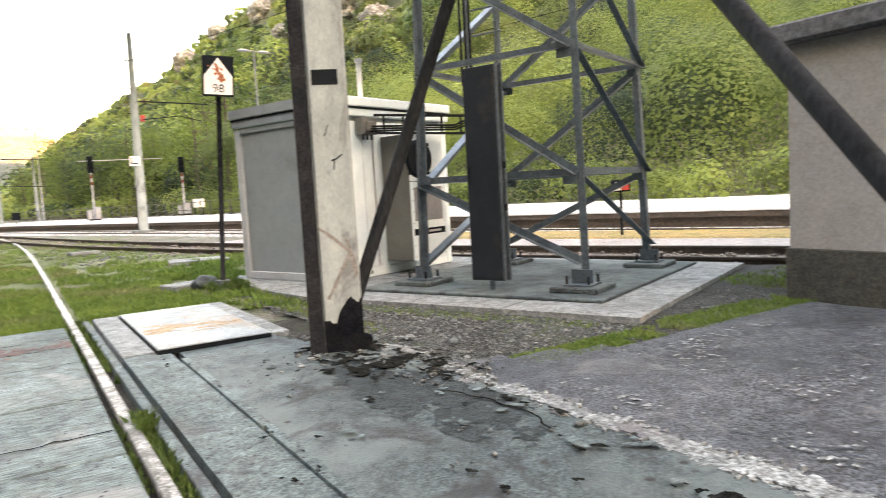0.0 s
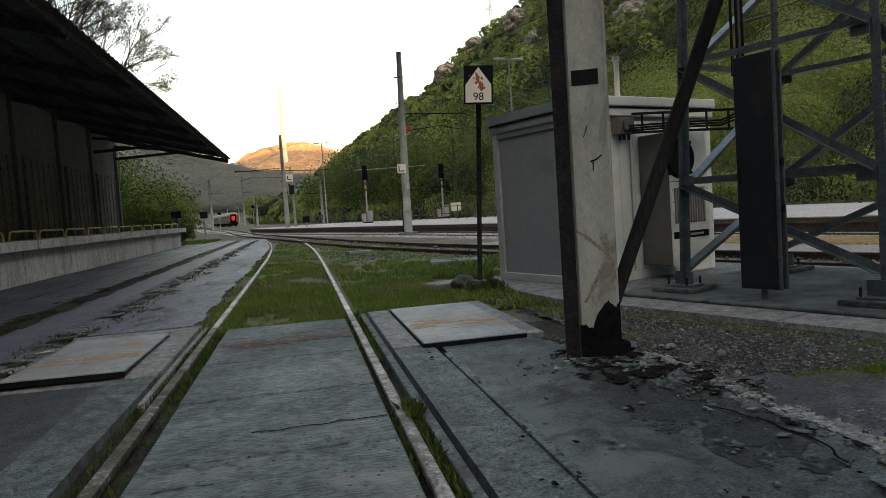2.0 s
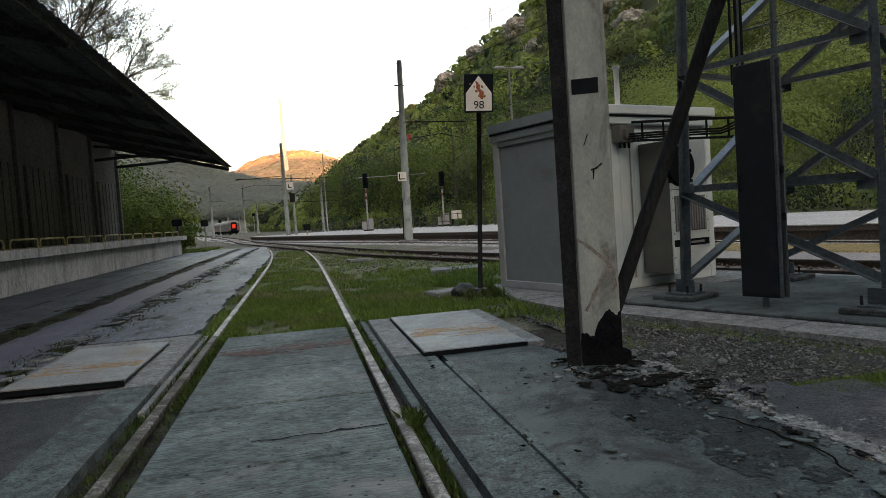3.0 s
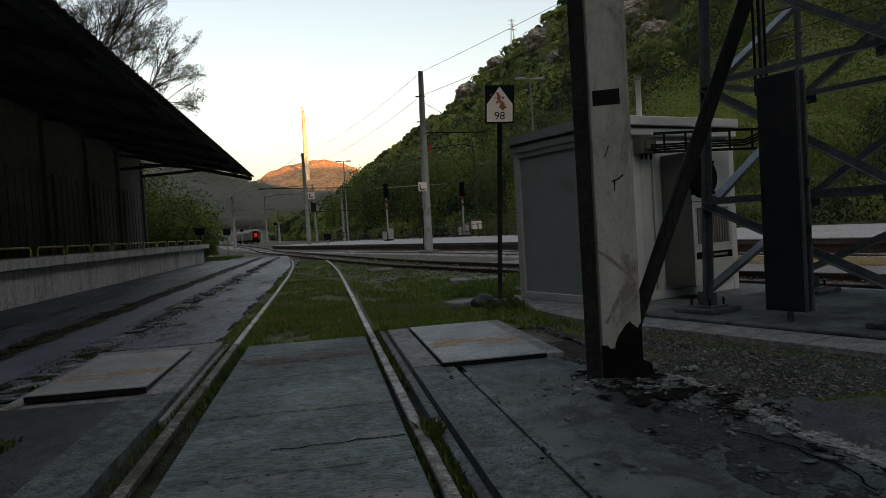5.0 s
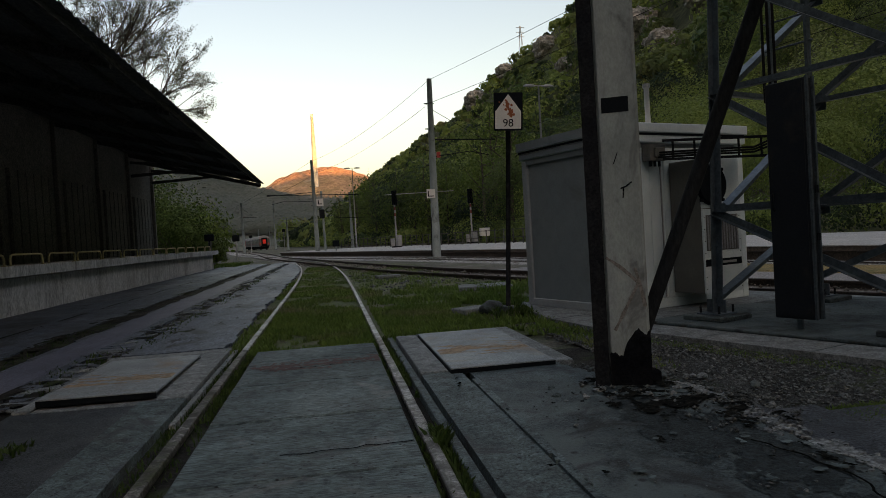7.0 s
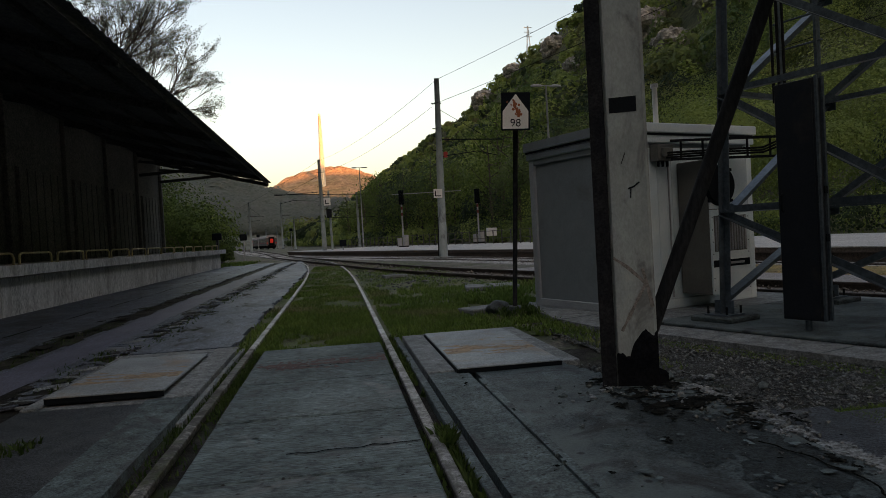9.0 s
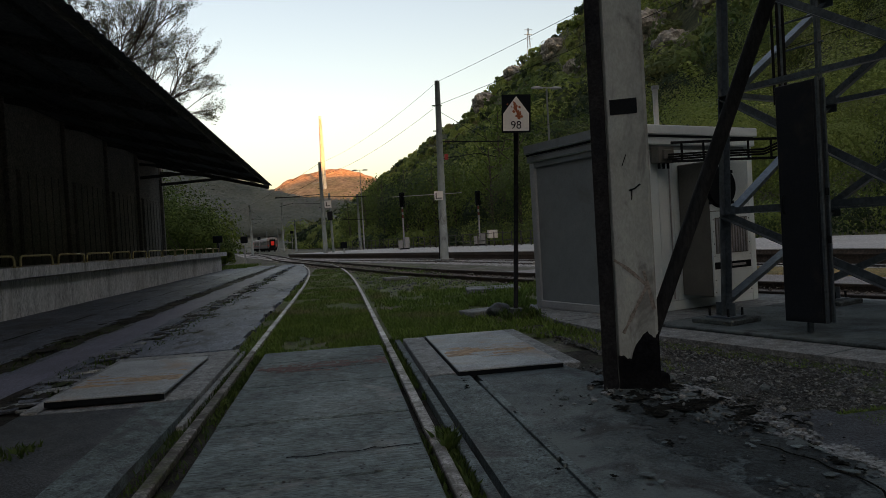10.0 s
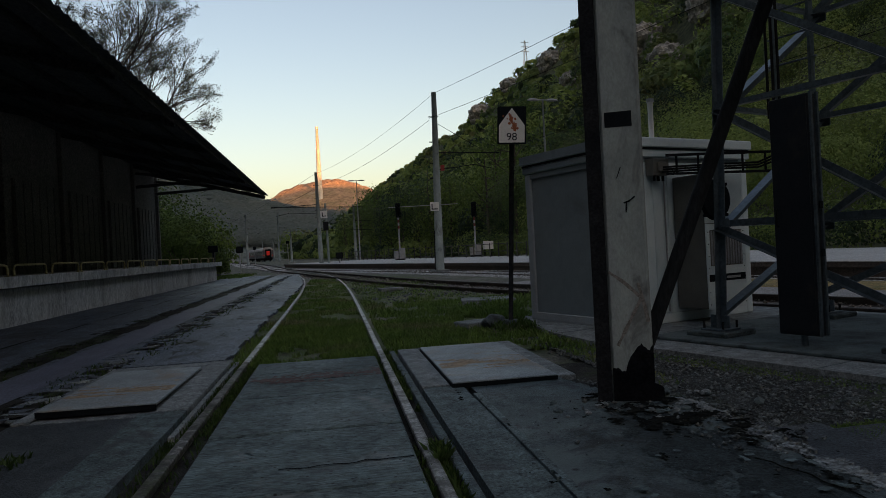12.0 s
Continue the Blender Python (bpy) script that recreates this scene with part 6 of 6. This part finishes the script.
def bush(x, y, z, r, h, n, size, label):
    v, f = crown(np.array([0, 0, h * 0.75]), r, h, n, size, rng)
    v2, f2 = crown(np.array([r * 0.5, 0.3, h * 0.5]), r * 0.6, h * 0.7, n // 2, size, rng)
    e = thing("bush", pose(x, y, z), label, "bush", "bushes past the dock")
    raw("crown", *join_arrays([(v, f), (v2, f2)]), M["foliage"], e)
    bm = bmesh.new()
    for k in range(5):
        a = rng.uniform(0, 6.283)
        tube(bm, [(0, 0, -0.1), (math.cos(a) * r * 0.3, math.sin(a) * r * 0.3, h * 0.5), (math.cos(a) * r * 0.7, math.sin(a) * r * 0.7, h)], [0.06, 0.04, 0.01], 5)
    part("trunk", bm, M["bark"], e)
    return e


for x, y, r, h in ((-8.2, 47.5, 1.2, 1.2), (-9.6, 47, 1.7, 2.2), (-11.0, 50, 2.4, 3.4), (-13.5, 49, 2.6, 3.8), (-11.4, 54, 1.6, 1.8), (-13.6, 60, 2.0, 2.2), (-15, 68, 2.2, 2.4), (-16, 58, 3.4, 4.6), (-14, 80, 3, 3.6), (-19, 75, 4, 5), (-24, 95, 4, 5), (-18.5, 105, 3.2, 4.0), (-28, 120, 5, 6), (-33, 145, 5, 6), (-38, 170, 5, 6)):
    bush(x, y, -0.1, r, h, int(2600 if y < 65 else 900), 0.085 if y < 65 else 0.2, "loose green bush growing past the dock end")
fen = thing("plank_fence", pose(-7.35, 44.2, -0.1), "dark weathered plank fence beyond the dock", "fence")
for k in range(26):
    part("plank", boxes((-0.02 - 0.035 * k, 0.01 - 0.035 * k, k * 0.33, k * 0.33 + 0.28, 0, 1.9 + 0.06 * math.sin(k * 2.1)), bevel=0.004), M["oldwood"], fen)
for x, y, h in ((-7.25, 44.0, 2.15),):
    e = thing("post_box", pose(x, y, -0.1), "dark metal box on a thin post", "signal box", "post boxes")
    part("post", tube(bmesh.new(), [(0, 0, 0), (0, 0, h - 0.4)], 0.035, 6), M["darksteel"], e)
    part("housing", boxes((-0.28, 0.28, -0.12, 0.12, h - 0.42, h), bevel=0.04), M["black"], e)

blades("verge_grass", "short patchy green grass between and beside the rails", M["grass"], [
    (-0.97, 0.44, 7.82, 12, 11000, 0.06), (-0.97, 0.44, 12, 20, 9000, 0.06), (-1.15, 0.40, 20, 34, 6000, 0.055),
    (0.60, 2.7, 8.15, 12, 11500, 0.06), (0.60, 2.9, 12, 17, 6000, 0.075), (0.60, 3.6, 17, 28, 4500, 0.06), (2.2, 2.75, 7.6, 9.6, 900, 0.08),
    (-1.26, -1.08, 7.9, 22, 1600, 0.06), (2.9, 4.2, 3.42, 3.75, 5200, 0.042), (2.5, 2.8, 5.2, 6.4, 300, 0.05), *[(3.24 + (6.7 - y) * 0.377 - 0.30, 3.24 + (6.7 - y) * 0.377 - 0.03, y - 0.15, y + 0.15, 420, 0.034) for y in np.arange(4.2, 6.8, 0.3)], (2.45, 2.9, 6.3, 8.4, 1000, 0.065), (4.3, 6.2, 3.35, 3.85, 5600, 0.045),
    (2.2, 3.2, 10.6, 13, 2600, 0.12), (3.0, 5.0, 12.6, 15.5, 2200, 0.11), (6.6, 8.2, 3.8, 4.9, 1500, 0.06), (-9, -5.6, 43.5, 52, 5000, 0.16)], rng)
# broken slivers of asphalt standing in the seam
for k in range(70):
    y = 6.0 + 20 * (k / 70) ** 1.4
    s = boxes((-0.16, 0.16, -0.035, 0.035, -0.012, 0.012), bevel=0.004)
    ob = part("asphalt_sliver", s, M["kerbstone"] if k % 3 == 0 else M["asphalt"])
    ob.matrix_world = pose(-2.62 + rng.uniform(-0.2, 0.2), y + rng.uniform(-0.1, 0.1), -0.032, rng.uniform(-6, 6), rng.uniform(-5, 5), rng.uniform(-25, 25))
    ob.scale = (rng.uniform(0.5, 1.5), rng.uniform(0.6, 2.0), 1)
    tagged(ob, "broken sliver of paving lying in the seam", "paving fragment", "broken paving slivers")
blades("seam_weeds", "moss and weeds in the grooves and seams", M["weed"], [
    (-1.17, -1.07, 4.6, 8.2, 700, 0.04), (-0.98, -0.90, 5, 8, 700, 0.045), (0.53, 0.59, 2.5, 8.2, 1400, 0.06), (0.51, 0.60, 3.75, 4.05, 160, 0.10), (0.42, 0.46, 3, 8, 300, 0.06),
    (-3.0, -2.45, 6.2, 9.0, 420, 0.06), (-4.05, -3.65, 5, 12, 260, 0.05), (-1.17, -1.07, 2.0, 4.6, 200, 0.04), (-0.98, -0.90, 1.8, 5, 120, 0.04), (-2.6, -2.3, 9, 26, 900, 0.07), (-2.25, -1.95, 4.45, 4.75, 200, 0.07), (2.2, 2.8, 9.2, 10.2, 500, 0.14), (2.9, 3.2, 7.9, 8.2, 90, 0.06)], rng)
pebbles("rubble_gravel", "loose grey gravel between yard and slab", M["stone"], [
    *[(2.40, 3.24 + (6.7 - y) * 0.377 + 0.1, y - 0.15, y + 0.15, int(420 * (0.85 + (6.7 - y) * 0.377)), 0.0105, -0.036) for y in np.arange(3.9, 6.9, 0.3)], (2.3, 3.1, 6.6, 8.2, 900, 0.010, -0.037), (4.4, 6.4, 3.35, 4.4, 1200, 0.010, -0.037), (1.4, 2.6, 4.6, 5.8, 800, 0.011, -0.045), (2.0, 2.7, 3.4, 4.6, 300, 0.012, 0.0),
    (0.6, 3.6, 16, 24, 700, 0.03, -0.06), (0.9, 2.4, 8.4, 9.2, 120, 0.015, -0.06), (1.2, 2.3, 2.2, 5.0, 160, 0.008, 0.0)], rng)
pb = []
for line, n in ((TRACK2, 5200), (TRACK3, 3600)):
    path = [p for p in smooth_path(line, 0.5) if -3 < p.y < 45]
    for p in path:
        pb.append((p.x - 1.4, p.x + 1.4, p.y - 0.3, p.y + 0.3, max(6, int(n / len(path))), 0.03, -0.055))
pebbles("track_ballast", "rough grey-brown track ballast stones", M["ballast"], pb, rng)
